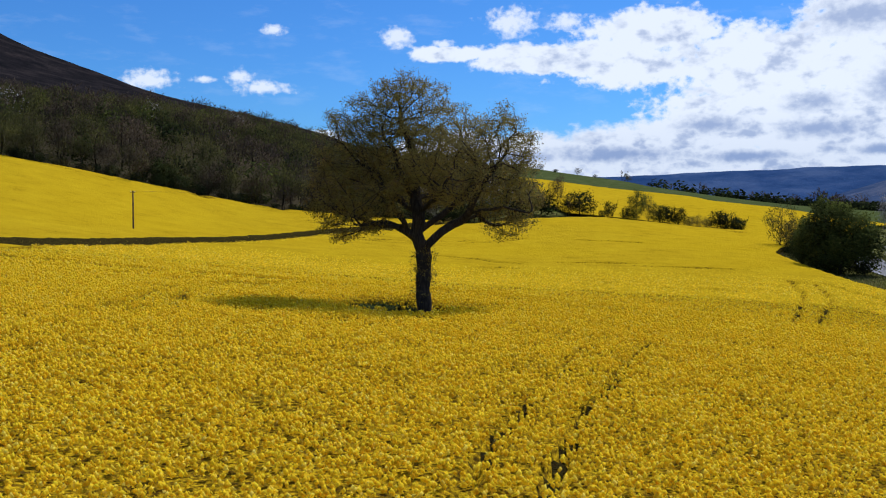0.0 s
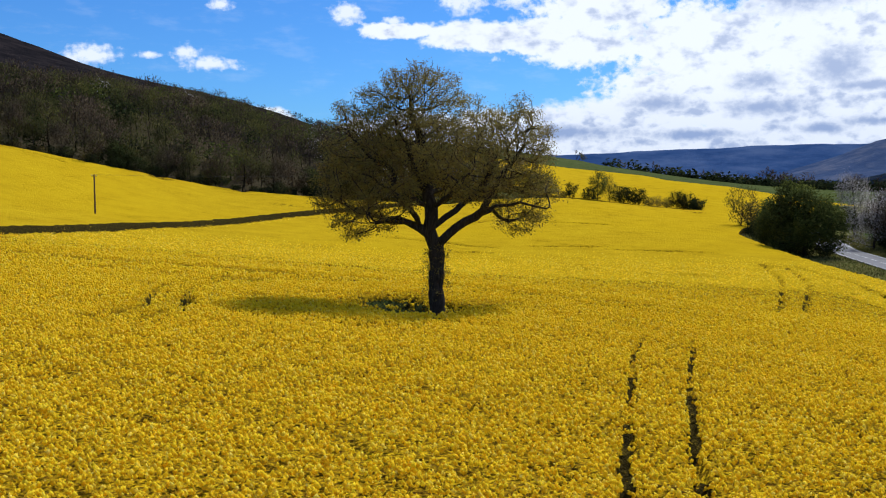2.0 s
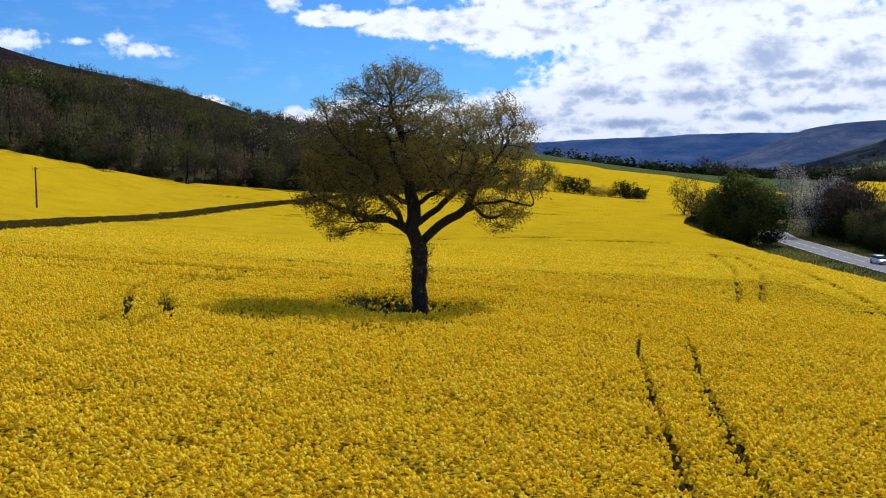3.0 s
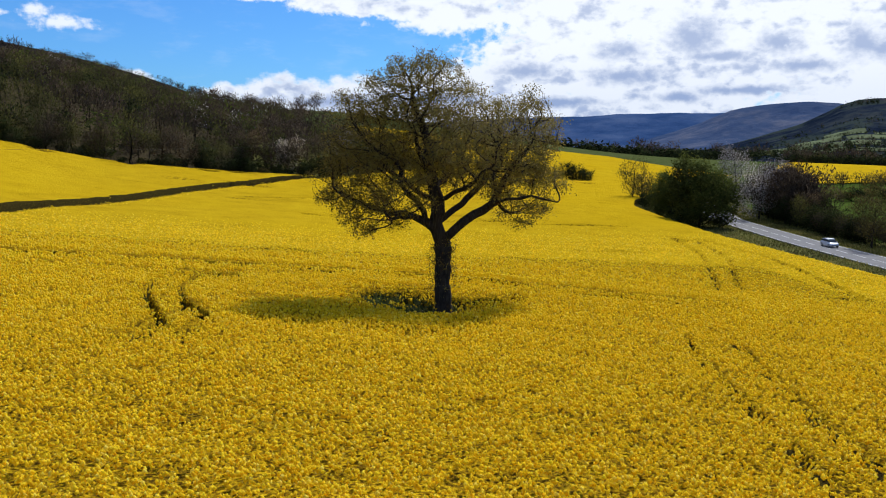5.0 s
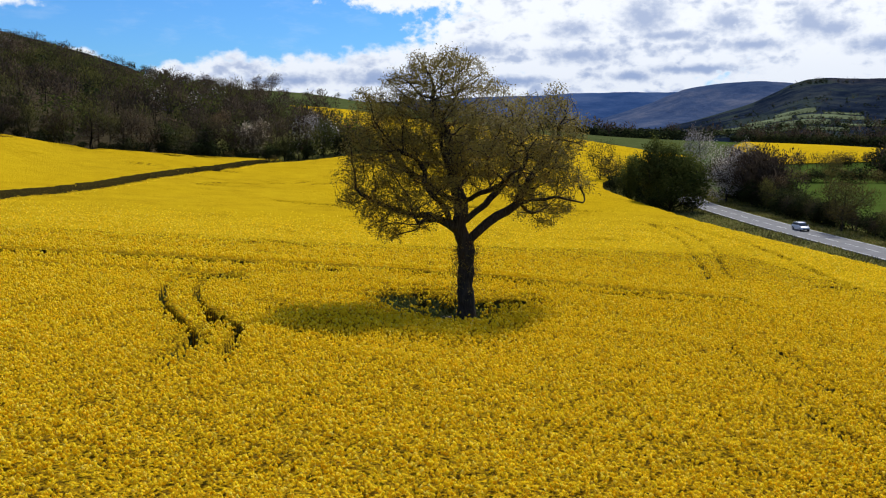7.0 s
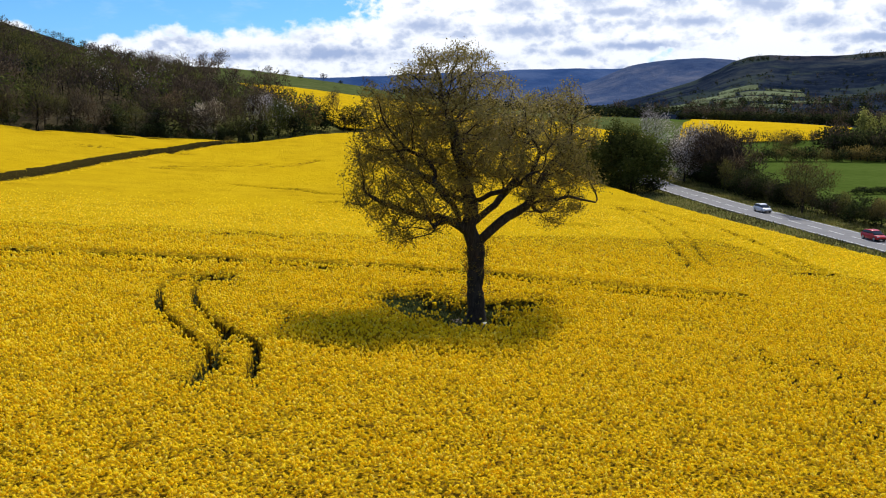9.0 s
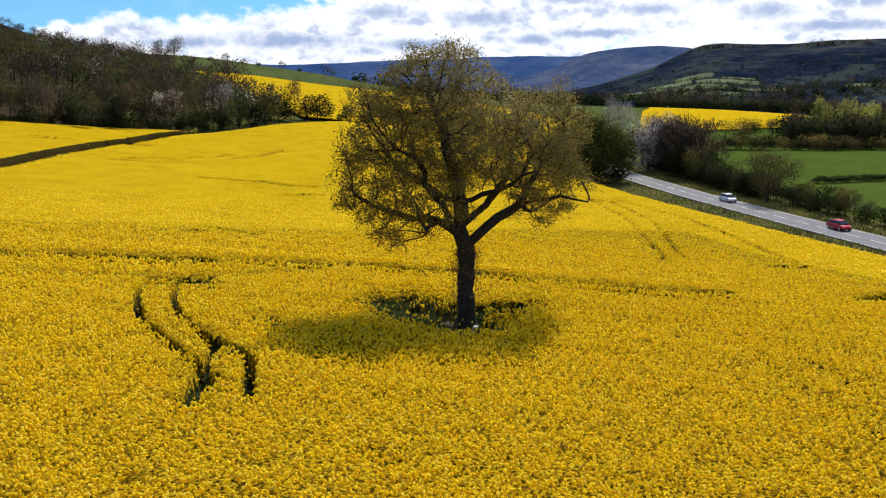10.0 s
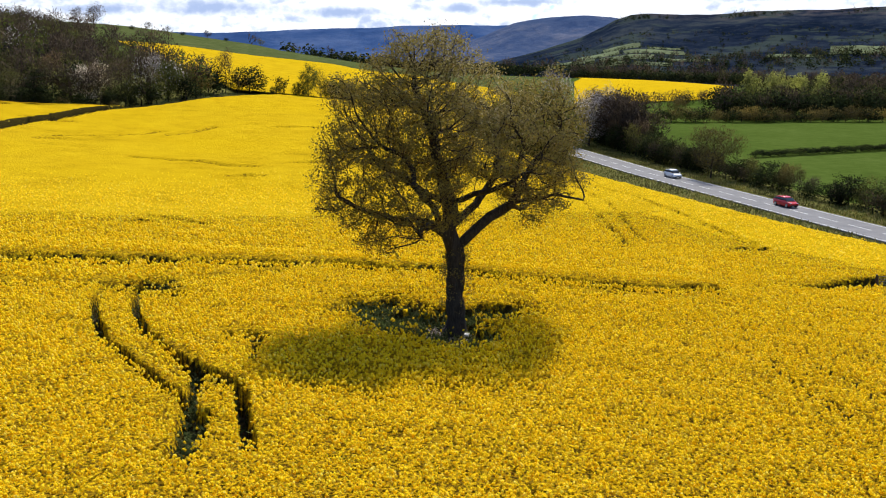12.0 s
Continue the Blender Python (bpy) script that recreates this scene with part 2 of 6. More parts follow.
def m_hilltop(nt, out):
    n = noise_of(nt, 0.12, 6, 0.7)
    # duller than the pasture green: haze is put into the colour
    c = varied(nt, ((0.3, (0.046, 0.062, 0.018)), (0.5, (0.072, 0.090, 0.028)), (0.7, (0.105, 0.118, 0.044))), n)
    surface(nt, out, c, 0.95, bump_of(nt, noise_of(nt, 1.0, 5, 0.7), 0.6, 0.3), 0.0)


def m_rough_grass(nt, out):
    n = noise_of(nt, 1.6, 6, 0.7)
    c = varied(nt, ((0.3, (0.060, 0.074, 0.017)), (0.5, (0.125, 0.125, 0.034)), (0.7, (0.22, 0.19, 0.075))), n)
    surface(nt, out, c, 0.95, bump_of(nt, n, 1.0, 0.3), 0.0)


def m_moor(nt, out):
    n = noise_of(nt, 0.045, 7, 0.65)
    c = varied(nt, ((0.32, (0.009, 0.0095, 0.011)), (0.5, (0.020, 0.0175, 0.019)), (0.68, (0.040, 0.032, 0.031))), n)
    surface(nt, out, c, 0.95, bump_of(nt, noise_of(nt, 0.2, 6, 0.7), 1.0, 3.0), 0.0)


def m_far_hill(nt, out):
    pos = nt.nodes.new("ShaderNodeNewGeometry").outputs["Position"]
    part = nt.nodes.new("ShaderNodeSeparateXYZ")
    link(nt, pos, part.inputs[0])
    n = noise_of(nt, 0.0045, 7, 0.62)
    d = noise_of(nt, 0.022, 6, 0.7)
    tone = calc(nt, "ADD", calc(nt, "MULTIPLY", n, 0.6), calc(nt, "MULTIPLY", d, 0.4))
    # woods run to navy: distance haze is put into this base colour
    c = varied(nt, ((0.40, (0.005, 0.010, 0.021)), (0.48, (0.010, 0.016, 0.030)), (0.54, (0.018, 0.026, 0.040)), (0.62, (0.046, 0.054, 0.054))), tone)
    lumps = noise_of(nt, 0.06, 5, 0.7)
    c = mixed(nt, calc(nt, "MULTIPLY", stepped(nt, lumps, 0.52, 0.66), 0.55), c, (0.036, 0.044, 0.048))
    open_ground = noise_of(nt, 0.0085, 4, 0.6)
    c = mixed(nt, calc(nt, "MULTIPLY", stepped(nt, open_ground, 0.53, 0.60), 0.7), c, (0.042, 0.056, 0.046))
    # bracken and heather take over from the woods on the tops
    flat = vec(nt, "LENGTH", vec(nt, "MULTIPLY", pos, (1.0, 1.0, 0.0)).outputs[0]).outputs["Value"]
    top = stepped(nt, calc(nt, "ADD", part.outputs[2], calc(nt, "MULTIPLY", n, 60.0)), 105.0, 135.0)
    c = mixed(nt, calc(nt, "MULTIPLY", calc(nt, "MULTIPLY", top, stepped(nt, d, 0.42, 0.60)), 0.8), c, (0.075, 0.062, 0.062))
    # middle range paler and bluer, haze painted in by distance
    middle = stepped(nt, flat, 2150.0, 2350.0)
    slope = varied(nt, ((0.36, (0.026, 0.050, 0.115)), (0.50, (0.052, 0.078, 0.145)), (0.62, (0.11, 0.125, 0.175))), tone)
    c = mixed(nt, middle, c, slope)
    # farthest range: blue haze painted over the base colour
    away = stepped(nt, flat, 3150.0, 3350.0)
    far_haze = varied(nt, ((0.38, (0.022, 0.056, 0.150)), (0.5, (0.036, 0.076, 0.180)), (0.62, (0.062, 0.106, 0.215))), n)
    c = mixed(nt, calc(nt, "MULTIPLY", away, 0.85), c, far_haze)
    surface(nt, out, c, 0.95, bump_of(nt, d, 0.8, 10.0), 0.0)


def m_bark(nt, out):
    pos = nt.nodes.new("ShaderNodeNewGeometry").outputs["Position"]
    stretch = vec(nt, "MULTIPLY", pos, (9.0, 9.0, 1.6)).outputs[0]
    n = noise_of(nt, 1.0, 6, 0.7, stretch, 0.6)
    c = varied(nt, ((0.3, (0.013, 0.011, 0.009)), (0.55, (0.046, 0.038, 0.029)), (0.75, (0.085, 0.078, 0.060))), n)
    surface(nt, out, c, 0.95, bump_of(nt, n, 1.0, 0.06), 0.1)


def m_oak_leaf(nt, out):
    c = varied(nt, ((0.0, (0.155, 0.112, 0.028)), (0.35, (0.20, 0.154, 0.034)), (0.7, (0.20, 0.166, 0.036)), (1.0, (0.26, 0.214, 0.048))), island(nt))
    surface(nt, out, c, 0.6, None, 0.1, (c, 0.46))


def foliage(stops, share=0.35):
    def build(nt, out):
        c = varied(nt, stops, island(nt))
        tree = of_object(nt)
        c = mixed(nt, 1.0, c, varied(nt, ((0.36, (0.58, 0.58, 0.66)), (0.5, (0.95, 0.95, 0.95)), (0.64, (1.38, 1.32, 1.18))), noise_of(nt, 0.11, 2, 0.5)), "MULTIPLY")
        c = mixed(nt, 1.0, c, varied(nt, ((0.0, (0.75, 0.75, 0.8)), (0.5, (1.0, 1.0, 1.0)), (1.0, (1.2, 1.12, 1.0))), tree), "MULTIPLY")
        surface(nt, out, c, 0.85, None, 0.0, (c, share))
    return build


def m_asphalt(nt, out):
    n = noise_of(nt, 14.0, 5, 0.7)
    w = noise_of(nt, 0.4, 4, 0.6)
    c = varied(nt, ((0.3, (0.085, 0.085, 0.09)), (0.5, (0.125, 0.124, 0.128)), (0.7, (0.18, 0.175, 0.172))), calc(nt, "ADD", calc(nt, "MULTIPLY", n, 0.5), calc(nt, "MULTIPLY", w, 0.5)))
    surface(nt, out, c, 0.8, bump_of(nt, n, 0.3, 0.02), 0.3)


def m_paint(nt, out):
    n = noise_of(nt, 3.0, 5, 0.7)
    surface(nt, out, varied(nt, ((0.3, (0.45, 0.45, 0.43)), (0.6, (0.75, 0.75, 0.72))), n), 0.7)


def plain(colour, rough, metal=0.0, vary=0.12, scale=3.0, gloss=0.4):
    def build(nt, out):
        n = noise_of(nt, scale, 5, 0.65)
        dark = tuple(v * (1 - vary * 2) for v in colour)
        light = tuple(min(v * (1 + vary), 0.95) for v in colour)
        surface(nt, out, varied(nt, ((0.3, dark), (0.7, light)), n), rough, None, gloss, None, metal)
    return build


M_TWIGS = material("bare_twigs", foliage(((0.0, (0.056, 0.043, 0.030)), (0.6, (0.080, 0.062, 0.043)), (1.0, (0.110, 0.086, 0.060))), 0.25))
M_GREEN = material("fresh_leaves", foliage(((0.0, (0.052, 0.068, 0.017)), (0.5, (0.082, 0.100, 0.024)), (1.0, (0.125, 0.142, 0.035)))))
M_OLIVE = material("opening_buds", foliage(((0.0, (0.054, 0.057, 0.020)), (0.5, (0.084, 0.086, 0.027)), (1.0, (0.12, 0.117, 0.038)))))
# brighter, browner copy of the bud colour: sunlit tops painted in for backlit crowns
M_LIT_BUDS = material("lit_bronze_buds", foliage(((0.0, (0.085, 0.070, 0.025)), (0.5, (0.135, 0.112, 0.036)), (1.0, (0.185, 0.150, 0.050)))))
M_DARK = material("evergreen_leaves", foliage(((0.0, (0.018, 0.025, 0.010)), (0.5, (0.029, 0.040, 0.015)), (1.0, (0.048, 0.060, 0.022))), 0.25))
M_BLOSSOM = material("white_blossom", foliage(((0.0, (0.15, 0.13, 0.115)), (0.45, (0.40, 0.37, 0.345)), (1.0, (0.66, 0.63, 0.60))), 0.3))
M_POPLAR = material("yellow_green_leaves", foliage(((0.0, (0.21, 0.23, 0.045)), (0.5, (0.34, 0.36, 0.085)), (1.0, (0.46, 0.47, 0.14))), 0.4))
M_ASPHALT = material("asphalt", m_asphalt)
M_PAINT = material("road_paint", m_paint)
M_WOOD = material("weathered_pole", plain((0.10, 0.055, 0.032), 0.85, 0, 0.2, 6))
M_STEEL = material("galvanised_steel", plain((0.16, 0.17, 0.18), 0.5, 0.7, 0.2))
M_STONE = material("pale_stone", plain((0.62, 0.61, 0.58), 0.8, 0, 0.15, 8))
M_WHITE_CAR = material("white_car_paint", plain((0.78, 0.79, 0.80), 0.25, 0, 0.02, 2, 0.5))
M_RED_CAR = material("red_car_paint", plain((0.55, 0.02, 0.015), 0.25, 0, 0.02, 2, 0.5))
M_TYRE = material("tyre_rubber", plain((0.02, 0.02, 0.02), 0.8))
M_RIM = material("alloy_rim", plain((0.5, 0.5, 0.52), 0.35, 0.9))
M_GLASS = material("tinted_car_glass", plain((0.015, 0.018, 0.02), 0.08, 0, 0.05, 2, 0.6))
M_LAMP = material("lamp_lens", plain((0.7, 0.7, 0.7), 0.15))
M_TAIL = material("tail_lamp_lens", plain((0.4, 0.01, 0.01), 0.2))
M_PETALS = material("rape_petals", m_petals)
M_BUDS = material("rape_buds", m_buds)
M_CANOPY = material("rape_canopy", m_canopy)
M_FAR_CANOPY = material("rape_canopy_far", m_far_canopy)
M_SIDE = material("rape_stems", m_crop_side)
M_SOIL = material("soil", m_soil)
M_GRASS = material("pasture", m_grass)
M_HILLTOP = material("hazed_upland_grass", m_hilltop)
M_ROUGH = material("verge_grass", m_rough_grass)
M_MOOR = material("moor", m_moor)
M_FAR_GRASS = material("distant_pasture", plain((0.135, 0.160, 0.085), 0.95, 0, 0.3, 0.02, 0.0))
M_HILL = material("hazed_distant_hill", m_far_hill)
M_STEM_LEAF = material("rape_leaves", foliage(((0.0, (0.035, 0.055, 0.018)), (0.6, (0.075, 0.100, 0.033)), (1.0, (0.15, 0.165, 0.07))), 0.3))
M_BARK = material("bark", m_bark)
M_OAK_LEAF = material("young_oak_leaves", m_oak_leaf)


# ---------------------------------------------------------------- lie of the land
def soft(v, s):
    return s * np.logaddexp(0.0, v / s)


def clamp_soft(v, a, b, s):
    return a + soft(v - a, s) - soft(v - b, s)


def ramp(v, a, b):
    t = np.clip((v - a) / (b - a), 0.0, 1.0)
    return t * t * (3.0 - 2.0 * t)


def curve_at(v, knots):
    """Smooth interpolation through (key, value) knots."""
    k = np.array(knots, float)
    v = np.asarray(v, float)
    step = 3.0
    return (np.interp(v - step, k[:, 0], k[:, 1]) + np.interp(v, k[:, 0], k[:, 1]) + np.interp(v + step, k[:, 0], k[:, 1])) / 3.0


DITCH = [(-60, -66), (40, -49.5), (61, -47.6), (80, -44.8), (97, -42.6), (110, -38.5), (132, -31.6), (150, -26.6), (172, -16.2),
         (182, -9.8), (197, -2.0), (204, 5.0), (210, 13), (225, 27), (238, 44), (246, 58)]
ROADSIDE = [(-60, 72), (34, 66.8), (50, 66.8), (66, 68.0), (94, 70.2), (125, 74.8), (158, 81), (180, 91), (200, 106), (238, 131), (250, 138)]
ROAD = [(-200, 40), (-60, 62), (20, 75.5), (60, 82.0), (100, 89.0), (145, 99.5), (200, 121), (300, 178), (420, 272), (541, 361), (800, 520)]


def wave(x, y, size, seed):
    """Gentle deterministic undulation, about -1 to 1."""
    a = np.sin(x / size * 1.3 + seed) * np.cos(y / size * 1.1 + seed * 2.3)
    b = np.sin((x * 0.6 + y * 0.8) / size * 2.3 + seed * 1.7) * 0.5
    c = np.sin((x * 0.8 - y * 0.6) / size * 4.1 + seed * 3.1) * 0.25
    return (a + b + c) / 1.4


# hill ranges across the valley: foot, crest and back from the oak, and the crest's rise in degrees by bearing
RANGES = ((3250, 3950, 5200, ((-40, 1.2), (-10, 1.5), (6, 1.45), (11, 1.3), (14, 1.42), (18, 1.68), (22, 1.86), (26, 1.98), (29, 2.02), (32, 1.8), (40, 1.5), (60, 1.2))),
          (2250, 2850, 3500, ((22, -0.6), (25, 0.5), (27.5, 1.35), (29.3, 2.08), (31, 2.42), (32.5, 2.57), (34, 2.6), (35.5, 2.5), (38, 2.2), (46, 1.8), (60, 1.5))),
          (950, 1750, 2450, ((25, -0.9), (28, -0.4), (31, 0.5), (33.2, 1.25), (34.6, 1.95), (35.4, 2.4), (36.2, 2.68), (37.2, 2.78), (39, 2.76), (41, 2.72), (43, 2.8), (46, 2.86), (51, 3.02), (60, 3.3), (90, 4.0), (150, 3.0), (179, 1.0))))


LAND = (-3.369, -0.818, -1.534, 1.527, 1.586, 3.62, -2.264, 1.329, -1.39, 0.993, -0.383, -0.794, -0.521, -1.582)
VALLEY = -7.7


def land(x, y):
    """Height of the bare ground."""
    x, y = np.asarray(x, float), np.asarray(y, float)
    u = clamp_soft(x, -75, 90, 12) / 60
    v = (clamp_soft(y, -60, 250, 15) - 90) / 100
    c = np.clip(x, -40, 30)
    terrace = ramp(y - (19 - 0.62 * c - 0.006 * c * c), -1, 9) * ramp(x, -30, 15)
    terms = (u * 0 + 1, u, v, u * u, u * v, v * v, u ** 3, u * u * v, u * v * v, v ** 3, v ** 4, u * v ** 3, u * u * v * v, terrace)
    z = sum(k * t for k, t in zip(LAND, terms))
    z = z - 1.3 * np.exp(-((x - 42) ** 2 + (y - 33) ** 2) / 18 ** 2)
    z = z - 0.5 * np.exp(-((x - 37) ** 2 + (y - 8) ** 2) / 13 ** 2)
    # the roadside verge falls to the flat valley floor
    w = ramp(x - curve_at(y, ROADSIDE), -3, 9)
    z = z * (1 - w) + VALLEY * w
    # the northern slope: farmland on its east, moor on its west
    west = np.maximum(-x, 0)
    crest = 30 + 0.02 * west + 0.0005 * west ** 2
    crest = np.where(x > 0, 30 - 0.055 * x, crest) + 26 * np.exp(-((x - 90) / 120) ** 2)
    crest = np.maximum(np.minimum(crest, 260), 0)
    up = np.clip(soft(y - 228, 14) / 600, 0, 1.6)
    up = np.where(up > 0.9, 0.9 + 0.12 * np.tanh((up - 0.9) / 0.12) - 0.9 * np.maximum(up - 1.08, 0), up)
    east = ramp(x, 60, 260)
    brow = 1 - (0.75 + 0.25 * east) * ramp(y - 560 + 60 * east, 20, 420) * ramp(x, -60, 120)
    z = z + crest * up * brow
    z = z + 17 * np.tanh(soft(-62 - x, 10) / 75) * ramp(y, 20, 160)
    # hills across the valley
    far = np.hypot(x, y)
    turn = np.degrees(np.arctan2(x + 8, y + 47))
    hills = np.zeros(np.shape(x))
    for foot, crest_at, back, knots in RANGES:
        peak = np.tan(np.radians(np.interp(turn, *zip(*knots)))) * crest_at + 20
        shape = np.where(far < crest_at, np.clip((far - foot) / (crest_at - foot), 0, 1) ** 1.3, 1 - 0.5 * ramp(far, crest_at, back))
        hills = np.maximum(hills, np.maximum(peak, 0) * shape)
    rough = (wave(x, y, 190, 1.0) * 3.5 + wave(x, y, 60, 2.0) * 2.0 + wave(x, y, 24, 6.0) * 0.9) * ramp(far, 700, 1400)
    moor = (wave(x, y, 90, 4.0) * 3 + wave(x, y, 30, 5.0) * 0.8) * ramp(y, 420, 650) * ramp(-x, -20, 120)
    return z + hills + rough + moor


# ---------------------------------------------------------------- mesh helpers
def mesh_of(name, verts, faces, mats, slots=None, smooth=True, normals=None):
    """A mesh from arrays of vertices and of equal-sided faces."""
    verts, faces = np.asarray(verts, np.float32), np.asarray(faces, np.int32)
    me = bpy.data.meshes.new(name)
    sides = faces.shape[1]
    me.vertices.add(len(verts))
    me.vertices.foreach_set("co", verts.ravel())
    me.loops.add(faces.size)
    me.loops.foreach_set("vertex_index", faces.ravel())
    me.polygons.add(len(faces))
    me.polygons.foreach_set("loop_start", np.arange(0, faces.size, sides, dtype=np.int32))
    me.polygons.foreach_set("loop_total", np.full(len(faces), sides, np.int32))
    if slots is not None:
        me.polygons.foreach_set("material_index", np.asarray(slots, np.int32))
    me.polygons.foreach_set("use_smooth", np.full(len(faces), smooth))
    for m in mats:
        me.materials.append(m)
    me.update(calc_edges=True)
    me.validate()
    if normals is not None:
        me.normals_split_custom_set_from_vertices(np.asarray(normals, float).tolist())
    return me


def grid_faces(rows, cols, base=0):
    a = np.arange(rows - 1)[:, None] * cols + np.arange(cols - 1)[None] + base
    return np.stack([a, a + 1, a + cols + 1, a + cols], -1).reshape(-1, 4)


def thing(name, label, category, group="", kind="", place=None):
    ob = new(name)
    ob.empty_display_size = 0.5
    if place is not None:
        ob.matrix_world = place
    return tagged(ob, label, category, group, kind)


def part_of(name, me, parent, label=""):
    ob = new(name, me)
    ob.parent = parent
    return tagged(ob, label)


# ---------------------------------------------------------------- ground
def inside(x, y, corners):
    """Whether points lie in a polygon."""
    hit = np.zeros(np.shape(x), bool)
    for (x0, y0), (x1, y1) in zip(corners, corners[1:] + corners[:1]):
        cross = ((y0 > y) != (y1 > y)) & (x < (x1 - x0) * (y - y0) / (y1 - y0 + 1e-9) + x0)
        hit ^= cross
    return hit


WOOD = [(10, 212), (-2, 205), (-26, 199), (-41, 196), (-57, 192), (-67, 188), (-76, 182), (-88, 176), (-100, 172), (-180, 160), (-420, 160), (-420, 470), (-260, 470),
        (-150, 440), (-120, 500), (-10, 525), (8, 470), (18, 350), (36, 300), (34, 262), (40, 246), (24, 228)]
# small fields across the valley: bearings and distances
PASTURES = [(26.2, 28.9, 1120, 1165), (29.2, 32.4, 1150, 1205), (32.7, 36.0, 1140, 1196), (36.3, 38.6, 1135, 1175), (31.2, 34.0, 1216, 1272), (34.3, 37.6, 1208, 1262), (33.0, 35.5, 1284, 1340), (35.8, 39.4, 1276, 1318), (38.0, 41.0, 1190, 1225),
            (34.6, 36.8, 1352, 1396), (37.2, 39.2, 1330, 1362), (47.5, 51.5, 1260, 1340), (44.0, 47.0, 1215, 1255)]


def bearing(turn, r):
    """Plan place at a bearing and distance from the oak field."""
    return -8 + np.sin(np.radians(turn)) * r, -47 + np.cos(np.radians(turn)) * r


def build_ground():
    radii = np.concatenate([np.arange(4, 120, 2.0), np.geomspace(120, 760, 75), np.arange(770, 1200, 10.0), np.arange(1200, 1440, 5.0), np.arange(1440, 1800, 15.0), np.geomspace(1810, 4900, 60)])
    turn = np.radians(np.concatenate([np.arange(-75, 16, 0.6), np.arange(16, 54, 0.3), np.arange(54, 85, 0.6), np.arange(85, 285, 4.0), [285]]))
    r, a = np.meshgrid(radii, turn, indexing="ij")
    x, y = np.sin(a) * r - 5, np.cos(a) * r - 20
    z = land(x, y)
    road_gap = np.abs(x - curve_at(y, ROAD))
    z = z - 0.25 * (1 - ramp(road_gap, 3.5, 6))
    verts = np.stack([x, y, z], -1).reshape(-1, 3)
    faces = grid_faces(len(radii), len(turn))
    c = verts[faces].mean(1)
    cx, cy = c[:, 0], c[:, 1]
    far = np.hypot(cx, cy)
    slot = np.ones(len(faces), int)                                   # pasture
    field = (cx < curve_at(cy, ROADSIDE) + 0.5) & (cy < 246)
    slot[(cy > 340) & (cx < 330)] = 5
    slot[field] = 0
    slot[(cx > curve_at(cy, ROADSIDE) + 0.5) & (cx < curve_at(cy, ROAD) + 14) & (cy < 330)] = 2
    slot[(cy > 244) & (cy < 264) & (cx < 112)] = 2
    slot[inside(cx, cy, WOOD)] = 0
    slot[inside(cx, cy, WOOD) & (cx > -14)] = 2
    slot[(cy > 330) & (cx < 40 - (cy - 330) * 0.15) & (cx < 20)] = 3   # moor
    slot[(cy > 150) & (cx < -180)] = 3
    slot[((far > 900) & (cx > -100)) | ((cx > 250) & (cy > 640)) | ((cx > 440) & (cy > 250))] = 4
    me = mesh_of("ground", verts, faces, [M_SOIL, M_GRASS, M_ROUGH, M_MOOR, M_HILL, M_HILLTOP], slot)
    tagged(new("ground", me), "rolling farmland ground rising to moor and wooded hills", "ground", kind="structure")


build_ground()


def build_pastures():
    """Small fields on the flank of the hill across the valley."""
    for a0, a1, r0, r1 in PASTURES:
        u, v = np.meshgrid(np.linspace(0, 1, 22), np.linspace(0, 1, 10))
        lean = 8 * math.sin(a0 * 3.1) * (u - 0.5)
        x, y = bearing(a0 + (a1 - a0) * (u + 0.05 * (v - 0.5) * math.cos(a0 * 5)), r0 + (r1 - r0) * v + lean)
        verts = np.stack([x, y, land(x, y) + 0.8], -1).reshape(-1, 3)
        tagged(new("pasture", mesh_of("pasture", verts, grid_faces(10, 22), [M_FAR_GRASS])), "small pale green pasture on the distant hillside", "pasture", "distant pastures", "structure")


build_pastures()


